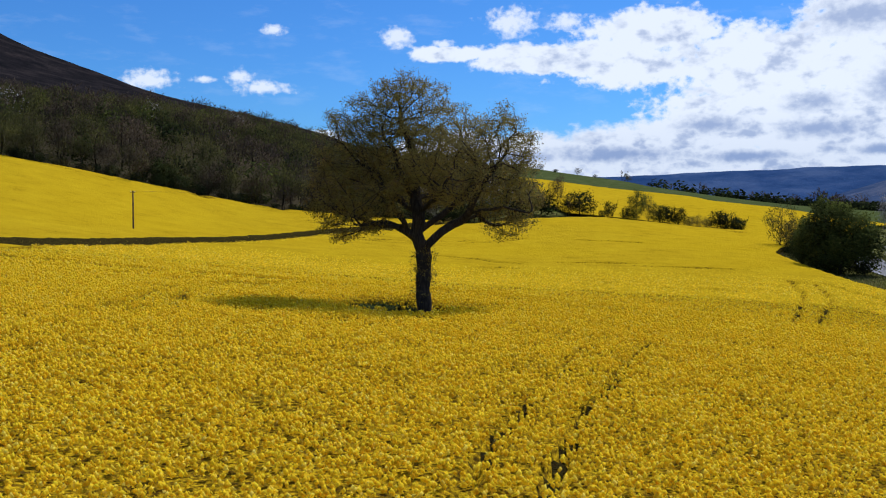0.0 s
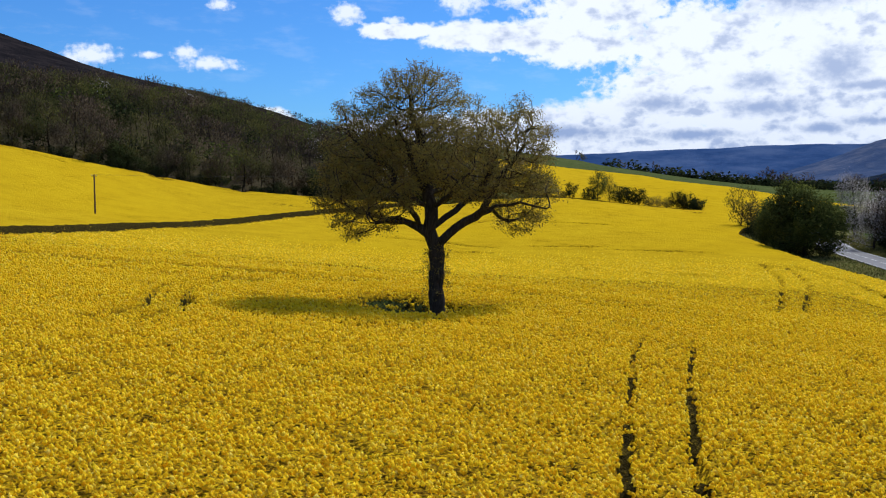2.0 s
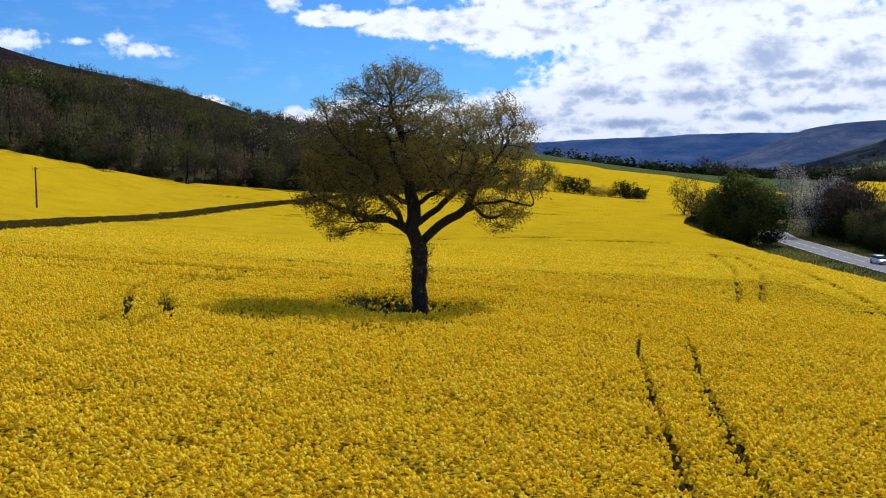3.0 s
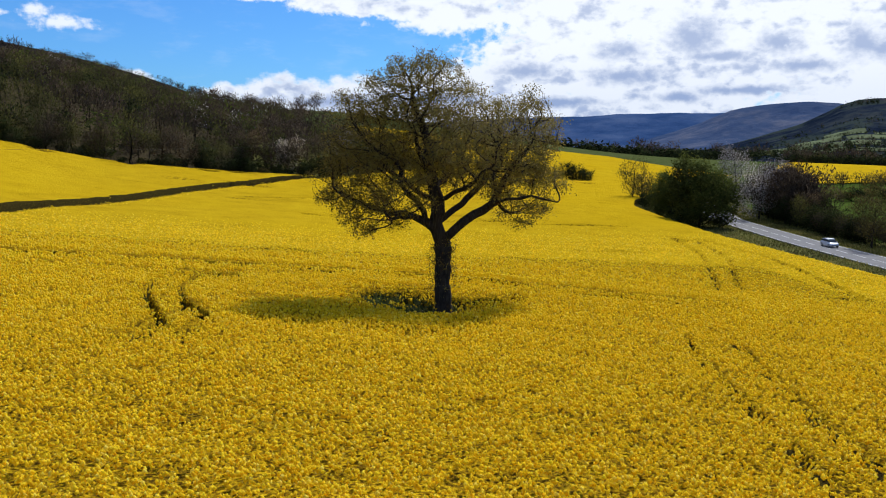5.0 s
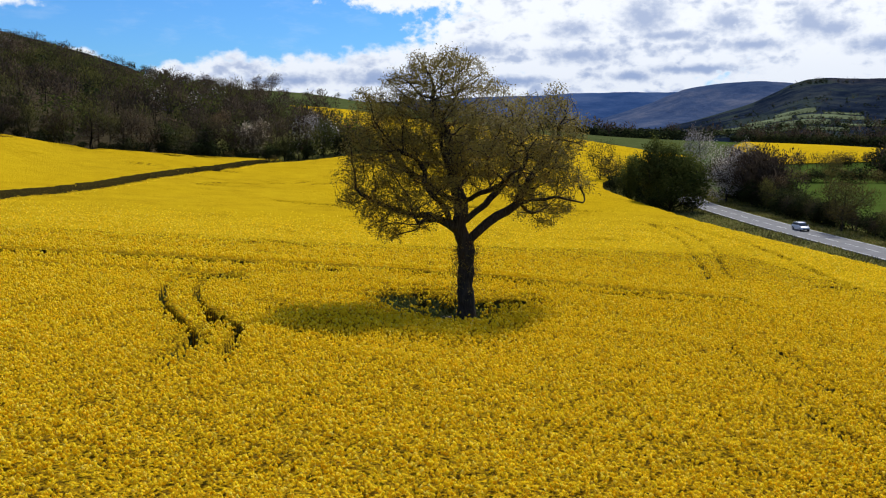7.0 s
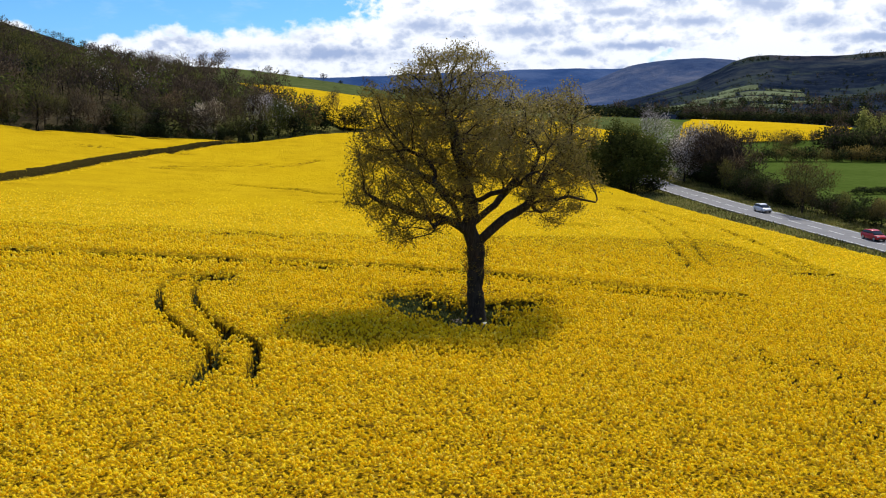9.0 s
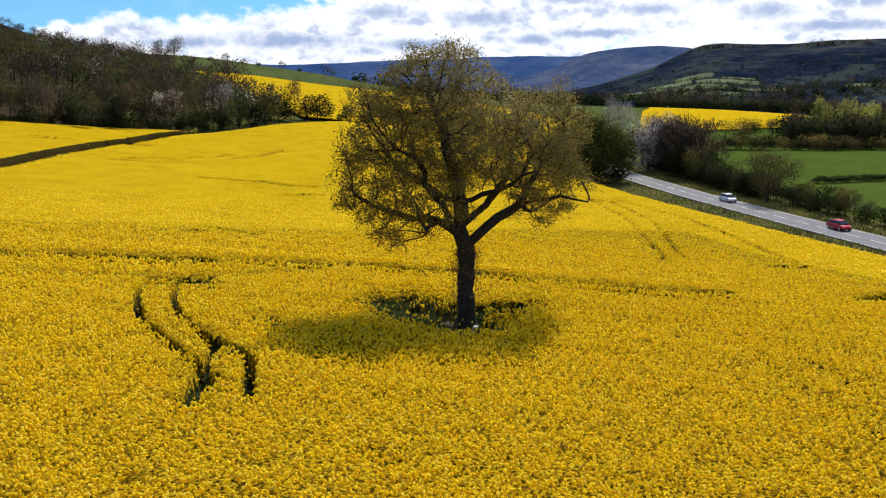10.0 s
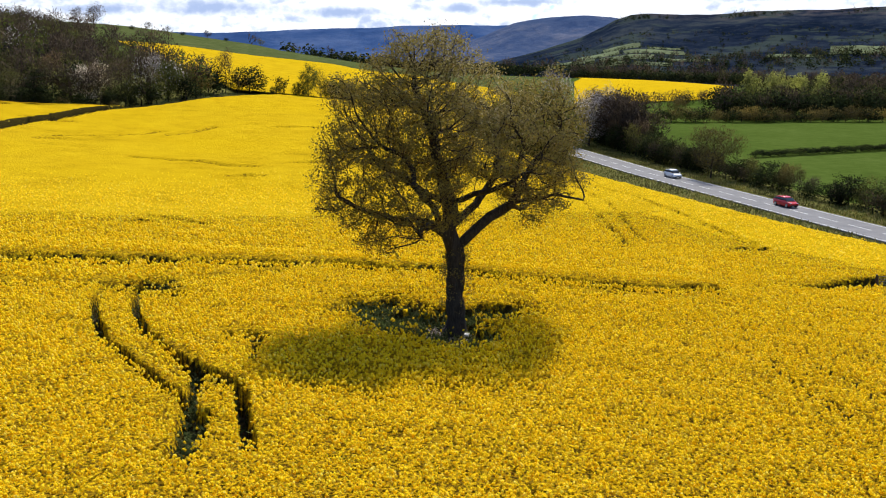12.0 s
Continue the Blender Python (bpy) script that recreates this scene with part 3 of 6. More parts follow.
# ---------------------------------------------------------------- rapeseed
TALL = 1.3
LINES = {                                            # wheel tracks, crosswise ones widened for the camera: half width, how bare, their way
    "across": (0.95, 0.97, [(-60, 31), (-38, 29), (-29, 27.4), (-21, 25.7), (-14, 22.6), (-8, 20.3), (-1, 16.5), (5.5, 11.7), (10.8, 7.0), (15, 3.2), (20, 2.2), (27, 6.5), (32, 9.5), (38, 10.6), (44, 11.3), (52, 12.0)]),
    "second": (0.50, 0.45, [(-26, 18.0), (-19, 15.0), (-14.5, 13.4), (-10, 13.6), (-5, 14.5)]),
    "across_west": (1.15, 1.0, [(-60, 31), (-38, 29), (-29, 27.4), (-21, 25.7), (-14, 22.6), (-9, 20.6)]),
    "sprayer_a": (0.085, 0.44, [(0.9, -39.5), (2.3, -33), (4.4, -25.8), (7.0, -17), (9.0, -11.7)]),
    "sprayer_b": (0.085, 0.46, [(2.4, -39), (4.2, -32.2), (7.0, -23.5), (9.4, -17), (10.9, -12.5)]),
    "loop_top": (0.95, 0.95, [(-12.6, 12.4), (-13.4, 12.8), (-14.0, 12.7)]),
    "loop_a": (0.165, 1.0, [(-14.3, 12.7), (-15.2, 11.4), (-16.1, 9.0), (-16.3, 5.9), (-16.3, 1.0), (-15.5, -3.4), (-14.8, -7.1), (-14.4, -8.7), (-14.4, -10.1)]),
    "loop_a_end": (0.36, 0.85, [(-14.4, -10.1), (-15.1, -12.8), (-15.6, -13.9)]),
    "loop_b": (0.16, 1.0, [(-13.4, 12.0), (-14.1, 9.0), (-14.5, 5.7), (-14.5, 1.5), (-14.0, -1.9), (-13.4, -4.9), (-12.8, -7.2), (-12.5, -8.2), (-13.0, -10.9), (-13.4, -13.4)]),
    "loop_b_mid": (0.34, 0.97, [(-13.6, -3.8), (-13.0, -5.8), (-12.6, -7.2)]),
    "spur": (0.38, 0.85, [(-11.1, -0.2), (-10.3, 0.0), (-9.9, -0.8)]),
    "spur_end": (0.20, 0.85, [(-10.5, -2.2), (-11.1, -4.0)]),
    "link": (0.20, 0.95, [(-13.4, -4.9), (-13.9, -7.4), (-14.4, -8.7)]),
    "under": (0.22, 0.55, [(-3.2, 6.6), (4.3, 5.5), (8.7, 3.6), (11.8, 2.4)]),
    "upper_a": (0.75, 0.42, [(-14, 150.5), (-8, 152.5), (-1.4, 155.4), (4, 158), (9, 163)]),
    "upper_b": (0.85, 0.48, [(9, 157), (15.2, 160.7), (21.8, 169.5)]),
    "upper_c": (0.80, 0.52, [(-2, 121), (4.6, 116.3), (8.1, 115.5), (12, 107), (15.3, 105.3)]),
    "upper_d": (0.85, 0.48, [(36, 167), (39.4, 166.3), (45.7, 164.7), (50, 163)]),
    "middle": (0.45, 0.5, [(-9.5, 52.5), (-6.5, 48.6), (-3.6, 44.5)]),
    "low_a": (0.28, 0.42, [(55, 83), (47, 58), (37, 36), (34.6, 32)]),
    "low_b": (0.28, 0.42, [(57.5, 80), (50, 57), (39.5, 36), (38, 33)]),
    "low_c": (0.32, 0.6, [(60, 82), (58, 60), (53, 40), (50.5, 31.5), (48.6, 28.4)]),
}
BARE = [(-0.7, -1.3, 1.7, 3.0, 1.0), (-2.2, 1.6, 2.6, 2.2, 0.97), (-3.0, 4.0, 2.8, 1.5, 0.6), (2.6, 1.0, 2.4, 1.4, 0.8), (48.6, 28.4, 1.6, 1.0, 1.0), (46.4, 28.6, 0.9, 0.8, 1.0), (34.3, 31.8, 0.8, 0.8, 0.9), (31.8, 32.6, 0.9, 0.5, 0.6),
        (-9.8, 46.2, 1.6, 0.7, 0.8), (11.3, 93.2, 2.6, 1.0, 0.9), (54.8, 80.5, 2.2, 1.0, 0.8), (98.0, 236, 3.0, 1.5, 0.8),
        (-12.2, 9.9, 1.8, 0.6, 0.9), (46, 102, 9, 1.3, 0.7), (30, 108, 8, 1.1, 0.6), (-12, 176, 5, 1.4, 0.8), (35, 60, 5, 0.6, 0.5),
        (-62, 186, 2.5, 1.8, 0.9), (-42, 192.5, 2.6, 1.6, 0.9), (-22.5, 195.2, 2.2, 1.4, 0.9), (-14.6, 197.8, 2.6, 1.4, 0.9), (-13.6, 146.6, 3.5, 2.0, 0.39),
        (-28.6, 174, 4.0, 1.5, 0.39)]


def way_gap(x, y, pts):
    best = np.full(np.shape(x), 1e9)
    for (x0, y0), (x1, y1) in zip(pts, pts[1:]):
        dx, dy = x1 - x0, y1 - y0
        t = np.clip(((x - x0) * dx + (y - y0) * dy) / (dx * dx + dy * dy), 0, 1)
        best = np.minimum(best, np.hypot(x - x0 - t * dx, y - y0 - t * dy))
    return best


def bareness(x, y):
    """How far the crop is trodden down, 0 to 1."""
    jag = 0.5 + 0.5 * wave(x, y, 0.45, 3.0)
    b = np.zeros(np.shape(x))
    for half, depth, pts in LINES.values():
        h = half * (0.75 + 0.5 * jag)
        patchy = 1.0 if depth > 0.9 else 0.55 + 0.45 * np.clip(wave(x, y, 2.1, half * 40) * 1.6 + 0.4, 0, 1)
        b = np.maximum(b, depth * patchy * (1 - ramp(way_gap(x, y, pts), h * 0.75, h * 1.7)))
    # the strip by the gate widens
    gap = way_gap(x, y, [(27, 6.5), (32, 9.5), (38, 10.6), (44, 11.3), (52, 12.0)]) / (0.5 + 0.7 * ramp(x, 28, 38))
    b = np.maximum(b, 0.95 * (1 - ramp(gap, 0.8, 1.25)) * ramp(x, 27, 32))
    for bx, by, rx, ry, depth in BARE:
        d = np.hypot((x - bx) / rx, (y - by) / ry) + (jag - 0.5) * 0.85
        b = np.maximum(b, depth * (1 - ramp(d, 0.65, 1.25)))
    return b


def crop_top(x, y):
    tall = TALL + 0.07 * wave(x, y, 1.9, 1.0) + 0.06 * wave(x, y, 0.7, 2.0)
    # the crop stays short in the oak's shade
    tall = tall * (1 - 0.42 * np.exp(-((x + 1.8) ** 2 + (y + 2.4) ** 2) / 3.4 ** 2))
    return land(x, y) + np.maximum(tall * (1 - bareness(x, y)), 0.04)


def sheet(name, x, y, lift, mats, label, slot_of=None, skirt=True):
    """A crop canopy over a grid of places, with a stemmy skirt all round."""
    rows, cols = x.shape
    z = crop_top(x, y) + lift
    verts = [np.stack([x, y, z], -1).reshape(-1, 3)]
    faces = [grid_faces(rows, cols)]
    slots = [np.zeros(len(faces[0]), int)]
    if slot_of is not None:
        c = verts[0][faces[0]].mean(1)
        slots = [slot_of(c[:, 0], c[:, 1])]
    idx = np.arange(rows * cols).reshape(rows, cols)
    base = rows * cols
    for rim in (idx[0], idx[-1][::-1], idx[:, 0][::-1], idx[:, -1]) if skirt else ():
        top = verts[0][rim]
        foot = top.copy()
        foot[:, 2] = land(foot[:, 0], foot[:, 1]) - 0.1
        verts.append(foot)
        n = len(rim)
        f = np.stack([rim[:-1], base + np.arange(n - 1), base + np.arange(1, n), rim[1:]], -1)
        faces.append(f)
        slots.append(np.full(len(f), 1))
        base += n
    me = mesh_of(name, np.concatenate(verts), np.concatenate(faces), mats, np.concatenate(slots))
    return tagged(new(name, me), label, "rapeseed crop", "rapeseed fields", "stuff")


def build_crop():
    gx, gy = np.meshgrid(np.concatenate([np.arange(-46, -17.3, 0.29), np.arange(-17.3, -9.3, 0.11), np.arange(-9.3, 50.1, 0.29)]), np.concatenate([np.arange(-46, -15, 0.29), np.arange(-15, 13.6, 0.16), np.arange(13.6, 50.3, 0.29)]))
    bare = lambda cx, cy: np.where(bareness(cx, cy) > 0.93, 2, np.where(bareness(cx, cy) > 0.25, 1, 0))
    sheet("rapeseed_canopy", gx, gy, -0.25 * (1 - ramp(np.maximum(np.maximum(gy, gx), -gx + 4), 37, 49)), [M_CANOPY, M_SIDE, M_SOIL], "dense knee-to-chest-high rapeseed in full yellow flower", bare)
    ys = np.concatenate([np.arange(50, 96, 0.8), np.arange(96, 174, 0.5), np.arange(174, 246.1, 1.1)])
    u = np.linspace(0, 1, 250)
    xl, xr = curve_at(ys, DITCH) + 1.6 + 0.5 * wave(ys, ys, 1.1, 5.0), curve_at(ys, ROADSIDE)
    x = xl[:, None] + (xr - xl)[:, None] * u
    # at a low view dents barely shade; their darkness is put into colour
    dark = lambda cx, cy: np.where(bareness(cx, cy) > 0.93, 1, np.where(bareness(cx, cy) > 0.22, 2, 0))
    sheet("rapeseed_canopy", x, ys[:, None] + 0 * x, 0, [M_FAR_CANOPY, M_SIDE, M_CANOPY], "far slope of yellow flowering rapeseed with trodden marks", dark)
    ys = np.arange(-46, 50.1, 0.8)
    xr = curve_at(ys, ROADSIDE)
    u = np.linspace(0, 1, 40)
    x = 50 + (xr - 50)[:, None] * u
    sheet("rapeseed_canopy", x, ys[:, None] + 0 * x, 0, [M_FAR_CANOPY, M_SIDE, M_CANOPY], "yellow flowering rapeseed running down to the roadside", dark)
    ys = np.arange(-60, 50.1, 2.0)
    x = -46 - np.linspace(0, 1, 20)[None] * (34 + 0 * ys[:, None])
    sheet("rapeseed_canopy", x, ys[:, None] + 0 * x, 0, [M_FAR_CANOPY, M_SIDE, M_CANOPY], "yellow flowering rapeseed beside the field track", dark)
    ys = np.arange(-130, -45.9, 2.0)
    x = np.linspace(-80, 60, 70)[None] + 0 * ys[:, None]
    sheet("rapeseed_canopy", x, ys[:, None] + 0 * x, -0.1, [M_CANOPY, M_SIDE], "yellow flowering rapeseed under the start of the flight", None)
    # the upper field, past the ditch
    ys = np.concatenate([np.arange(50, 176, 1.5), np.arange(176, 204.1, 0.7)])
    xr = curve_at(ys, DITCH) - 2.6 + 0.5 * wave(ys, ys, 1.3, 2.0)
    xl = np.interp(ys, [50, 168, 170.5, 174, 180, 186, 190, 194, 197, 200, 204.2], [-190, -190, -100, -88, -76, -67, -57, -41, -26, -11.6, -3])
    u = np.linspace(0, 1, 90)
    x = xl[:, None] + (xr - xl)[:, None] * u
    sheet("rapeseed_canopy", x, ys[:, None] + 0 * x, 0.5, [M_FAR_CANOPY, M_SIDE, M_CANOPY], "upper yellow rapeseed field below the wood", dark)
    # the hillside field beyond the hedge
    u, v = np.meshgrid(np.linspace(0, 1, 70), np.linspace(0, 1, 70))
    x = np.interp(v, [0, 1], [45, 30]) * (1 - u) + u * np.interp(v, [0, 0.5, 1], [140, 188, 172])
    foot = np.interp(x, [100, 108], [252, 246.3])
    y = v * (np.interp(x, [30, 83, 115, 142, 172, 186], [452, 443, 438, 421, 400, 352]) - foot) + foot
    sheet("rapeseed_canopy", x, y, -0.3, [M_FAR_CANOPY, M_SIDE], "yellow rapeseed field on the far hillside", None, False)
    # the valley field across the road
    u, v = np.meshgrid(np.linspace(0, 1, 50), np.linspace(0, 1, 40))
    x = (182 + 117 * u) * (1 - v) + v * (508 - 80 * u)
    y = (265 + 39 * u) * (1 - v) + v * (760 - 318 * u)
    x = np.maximum(x, curve_at(y, ROAD) + 9)
    sheet("rapeseed_canopy", x, y, -0.8, [M_FAR_CANOPY, M_SIDE], "flat yellow rapeseed field on the valley floor", None, False)


build_crop()


def build_heads():
    """Flower heads: tufts of small petals standing over the canopy."""
    rng = np.random.default_rng(11)
    blocks, buds = [], []
    for (x0, x1, y0, y1), density, petals, size, spread in (
            ((-34, 26, -43, -8), 58, 2, 0.036, 0.058), ((-34, 34, -8, 14), 42, 1, 0.048, 0.066), ((-44, 50, 14, 50), 15, 1, 0.08, 0.095), ((34, 50, -8, 14), 15, 1, 0.08, 0.095),
            ((50, 74, 5, 50), 8, 3, 0.10, 0.12), ((-48, 74, 50, 100), 6, 3, 0.095, 0.12), ((-60, 12, 50, 208), 4, 3, 0.095, 0.13)):
        n = int((x1 - x0) * (y1 - y0) * density)
        x, y = rng.uniform(x0, x1, n), rng.uniform(y0, y1, n)
        keep = rng.uniform(0, 1, n) > np.minimum(bareness(x, y) * 1.5, 0.95)
        clump = np.clip(0.5 + 0.9 * wave(x, y, 0.115, 7.0), 0, 1)
        keep &= rng.uniform(0, 1, n) < 0.30 + 0.85 * clump
        if y1 < 200:
            keep &= (x > curve_at(y, DITCH) + 2) & (x < curve_at(y, ROADSIDE) - 0.5)
            keep &= rng.uniform(0, 1, n) > ramp(y, 60, 100)
        else:
            # along both lips of the ditch
            keep &= (np.abs(x - curve_at(y, DITCH) + 5.2) < 2.4) | (np.abs(x - curve_at(y, DITCH) - 2.6) < 1.2)
        # only what is ever seen
        keep &= x > np.minimum(-20, -21 - (y + 20) * 0.45)
        keep &= x < 1.5 + np.max([1 + (y + 53.7) * 0.5, -4 + (y + 51.5) * 0.62, -11 + (y + 48.8) * 0.8, -17 + (y + 43.7), -19 + (y + 38.4) * 1.26], axis=0)
        keep &= np.hypot(x + 9, y + 50) > 9
        x, y, clump = x[keep], y[keep], clump[keep]
        n = len(x)
        z = crop_top(x, y) + rng.normal(0.0, 0.05, n) + 0.14 * (clump - 0.5)
        z = np.where(bareness(x, y) > 0.62, land(x, y) + rng.uniform(0.25, 1.0, n), z)      # a few stand on in the parted crop
        # each head is a short upright spike of petals, fullest at its top
        off = rng.normal(0, 1, (n, petals, 3))
        off /= np.linalg.norm(off, axis=-1, keepdims=True)
        rise = np.linspace(-0.6, 0.8, petals)[None, :, None]
        off = off * (1.0 - 0.25 * rise) * 0.85
        off[..., 2:] = off[..., 2:] * 0.35 + rise
        centre = np.stack([x, y, z], -1)[:, None] + off * spread
        normal = off * (1, 1, 0.3) + rng.normal(0, 0.45, off.shape) + (0.15, 0.2, 0.75)
        normal /= np.linalg.norm(normal, axis=-1, keepdims=True)
        t = np.cross(normal, rng.normal(0, 1, off.shape))
        t /= np.linalg.norm(t, axis=-1, keepdims=True) + 1e-9
        b = np.cross(normal, t)
        s = size * rng.uniform(0.7, 1.2, (n, petals, 1))
        q = np.stack([centre + t * s, centre + b * s * 0.8, centre - t * s, centre - b * s * 0.8], 2)
        blocks.append(q.reshape(-1, 3))
        if y1 <= 50 and x1 <= 50:
            # the packed flowers of each head: a rounded, uneven bud
            heart = np.stack([x, y, z], -1)[:, None]
            ax = rng.normal(0, 0.25, (n, 3, 3)) + np.eye(3)
            ax = ax / np.linalg.norm(ax, axis=-1, keepdims=True) * rng.uniform(0.75, 1.2, (n, 3, 1)) * spread * np.array([[[0.95], [0.95], [1.15]]])
            six = np.stack([heart[:, 0] + ax[:, 0], heart[:, 0] + ax[:, 1], heart[:, 0] - ax[:, 0], heart[:, 0] - ax[:, 1], heart[:, 0] + ax[:, 2], heart[:, 0] - ax[:, 2]], 1)
            ring = [(0, 1, 4), (1, 2, 4), (2, 3, 4), (3, 0, 4), (1, 0, 5), (2, 1, 5), (3, 2, 5), (0, 3, 5)]
            buds.append((six.reshape(-1, 3), (np.arange(n)[:, None, None] * 6 + np.array(ring)[None]).reshape(-1, 3)))
    verts = np.concatenate(blocks)
    faces = np.arange(len(verts)).reshape(-1, 4)
    me = mesh_of("rapeseed_flowers", verts, faces, [M_PETALS], smooth=False)
    base, bv, bf = 0, [], []
    for v, f in buds:
        bv.append(v)
        bf.append(f + base)
        base += len(v)
    tagged(new("rapeseed_heads", mesh_of("rapeseed_heads", np.concatenate(bv), np.concatenate(bf), [M_BUDS])), "countless rounded bright yellow rapeseed heads", "flowers", kind="stuff")
    tagged(new("rapeseed_flowers", me), "countless small bright yellow rapeseed flower heads", "flowers", kind="stuff")


build_heads()


def build_stems():
    """Green leaves and stalks that show where the crop is trodden or shaded out."""
    rng = np.random.default_rng(17)
    blocks = []
    for x0, x1, y0, y1, density in ((-18, -8, -16, 15, 260), (-6, 7, -6, 9, 420), (0, 13, -41, -10, 70), (24, 50, 3, 18, 60), (-40, 34, 10, 30, 50)):
        n = int((x1 - x0) * (y1 - y0) * density)
        x, y = rng.uniform(x0, x1, n), rng.uniform(y0, y1, n)
        b = bareness(x, y)
        keep = (b > 0.18) & (b < 0.985) & (rng.uniform(0, 1, n) < 0.75)
        x, y, b = x[keep], y[keep], b[keep]
        n = len(x)
        low, tall = land(x, y), TALL * (1 - b * 0.55)
        foot = np.stack([x, y, low + rng.uniform(0.0, 0.75, n) * tall], -1)
        a = rng.uniform(0, math.tau, n)
        length = rng.uniform(0.10, 0.26, n)[:, None]
        way = np.stack([np.cos(a) * 0.7, np.sin(a) * 0.7, rng.uniform(0.1, 1.2, n)], -1)
        way /= np.linalg.norm(way, axis=1, keepdims=True)
        side = np.stack([-np.sin(a), np.cos(a), 0 * a], -1) * length * 0.22
        blocks.append(np.stack([foot, foot + way * length * 0.5 + side, foot + way * length, foot + way * length * 0.5 - side], 1).reshape(-1, 3))
    v = np.concatenate(blocks)
    me = mesh_of("rapeseed_leaves", v, np.arange(len(v)).reshape(-1, 4), [M_STEM_LEAF], smooth=False)
    tagged(new("rapeseed_leaves", me), "dark green rapeseed leaves and stalks where the crop is parted", "leaves", kind="stuff")


build_stems()


# ---------------------------------------------------------------- trees
def tubes(paths, sides_of):
    """Tapered limbs. Each path is an array of rows x, y, z, radius."""
    verts, faces, base = [], [], 0
    for p in paths:
        n = len(p)
        if n < 2:
            continue
        sides = sides_of(p[0, 3])
        d = np.gradient(p[:, :3], axis=0)
        d /= np.linalg.norm(d, axis=1, keepdims=True) + 1e-9
        ref = np.where(np.abs(d[:, 2:3]) > 0.9, np.array([[1.0, 0, 0]]), np.array([[0, 0, 1.0]]))
        s = np.cross(d, ref)
        s /= np.linalg.norm(s, axis=1, keepdims=True) + 1e-9
        t = np.cross(s, d)
        a = np.arange(sides) / sides * math.tau
        ring = p[:, None, :3] + p[:, None, 3:4] * (s[:, None] * np.cos(a)[None, :, None] + t[:, None] * np.sin(a)[None, :, None])
        verts.append(ring.reshape(-1, 3))
        k = np.arange(n - 1)[:, None] * sides
        j = np.arange(sides)
        f = np.stack([k + j, k + (j + 1) % sides, k + sides + (j + 1) % sides, k + sides + j], -1).reshape(-1, 4)
        faces.append(f + base)
        base += n * sides
    return np.concatenate(verts), np.concatenate(faces)


def leaf_cards(rng, centres, size, per, spread, droop=0.0):
    """Small pointed leaves scattered round the given places."""
    n = len(centres)
    c = np.repeat(centres, per, 0) + rng.normal(0, spread, (n * per, 3))
    nrm = rng.normal(0, 1, c.shape) + (0, 0, 0.6)
    nrm /= np.linalg.norm(nrm, axis=1, keepdims=True)
    t = np.cross(nrm, rng.normal(0, 1, c.shape))
    t /= np.linalg.norm(t, axis=1, keepdims=True) + 1e-9
    t[:, 2] -= droop
    b = np.cross(nrm, t)
    s = size * rng.uniform(0.6, 1.25, (len(c), 1))
    q = np.stack([c + t * s, c + b * s * 0.55, c - t * s, c - b * s * 0.55], 1)
    return q.reshape(-1, 3)


def twig_cards(rng, centres, length, per, spread, heart):
    """Thin bare shoots, pointing up and out."""
    c = np.repeat(centres, per, 0) + rng.normal(0, spread, (len(centres) * per, 3))
    out = c - heart
    out /= np.linalg.norm(out, axis=1, keepdims=True) + 1e-9
    t = rng.normal(0, 0.55, c.shape) + out * 0.7 + (0, 0, 0.8)
    t /= np.linalg.norm(t, axis=1, keepdims=True)
    b = np.cross(t, rng.normal(0, 1, c.shape))
    b /= np.linalg.norm(b, axis=1, keepdims=True) + 1e-9
    s = length * rng.uniform(0.5, 1.3, (len(c), 1))
    w = length * 0.17
    return np.stack([c + t * s, c + b * w, c - t * s, c - b * w], 1).reshape(-1, 3)


def facing(q, centre, flat=0.28, up=0.25):
    """Leaves turned outwards from a crown's middle, and soft normals for them."""
    q = q.reshape(-1, 4, 3)
    out = q.mean(1) - centre
    out /= np.linalg.norm(out, axis=1, keepdims=True) + 1e-9
    n = np.cross(q[:, 1] - q[:, 0], q[:, 3] - q[:, 0])
    n /= np.linalg.norm(n, axis=1, keepdims=True) + 1e-9
    back = (n * out).sum(1) < 0
    q[back] = q[back][:, ::-1]
    n[back] *= -1
    n = out + flat * n + (0, 0, up)
    n /= np.linalg.norm(n, axis=1, keepdims=True)
    return q.reshape(-1, 3), np.repeat(n, 4, 0)


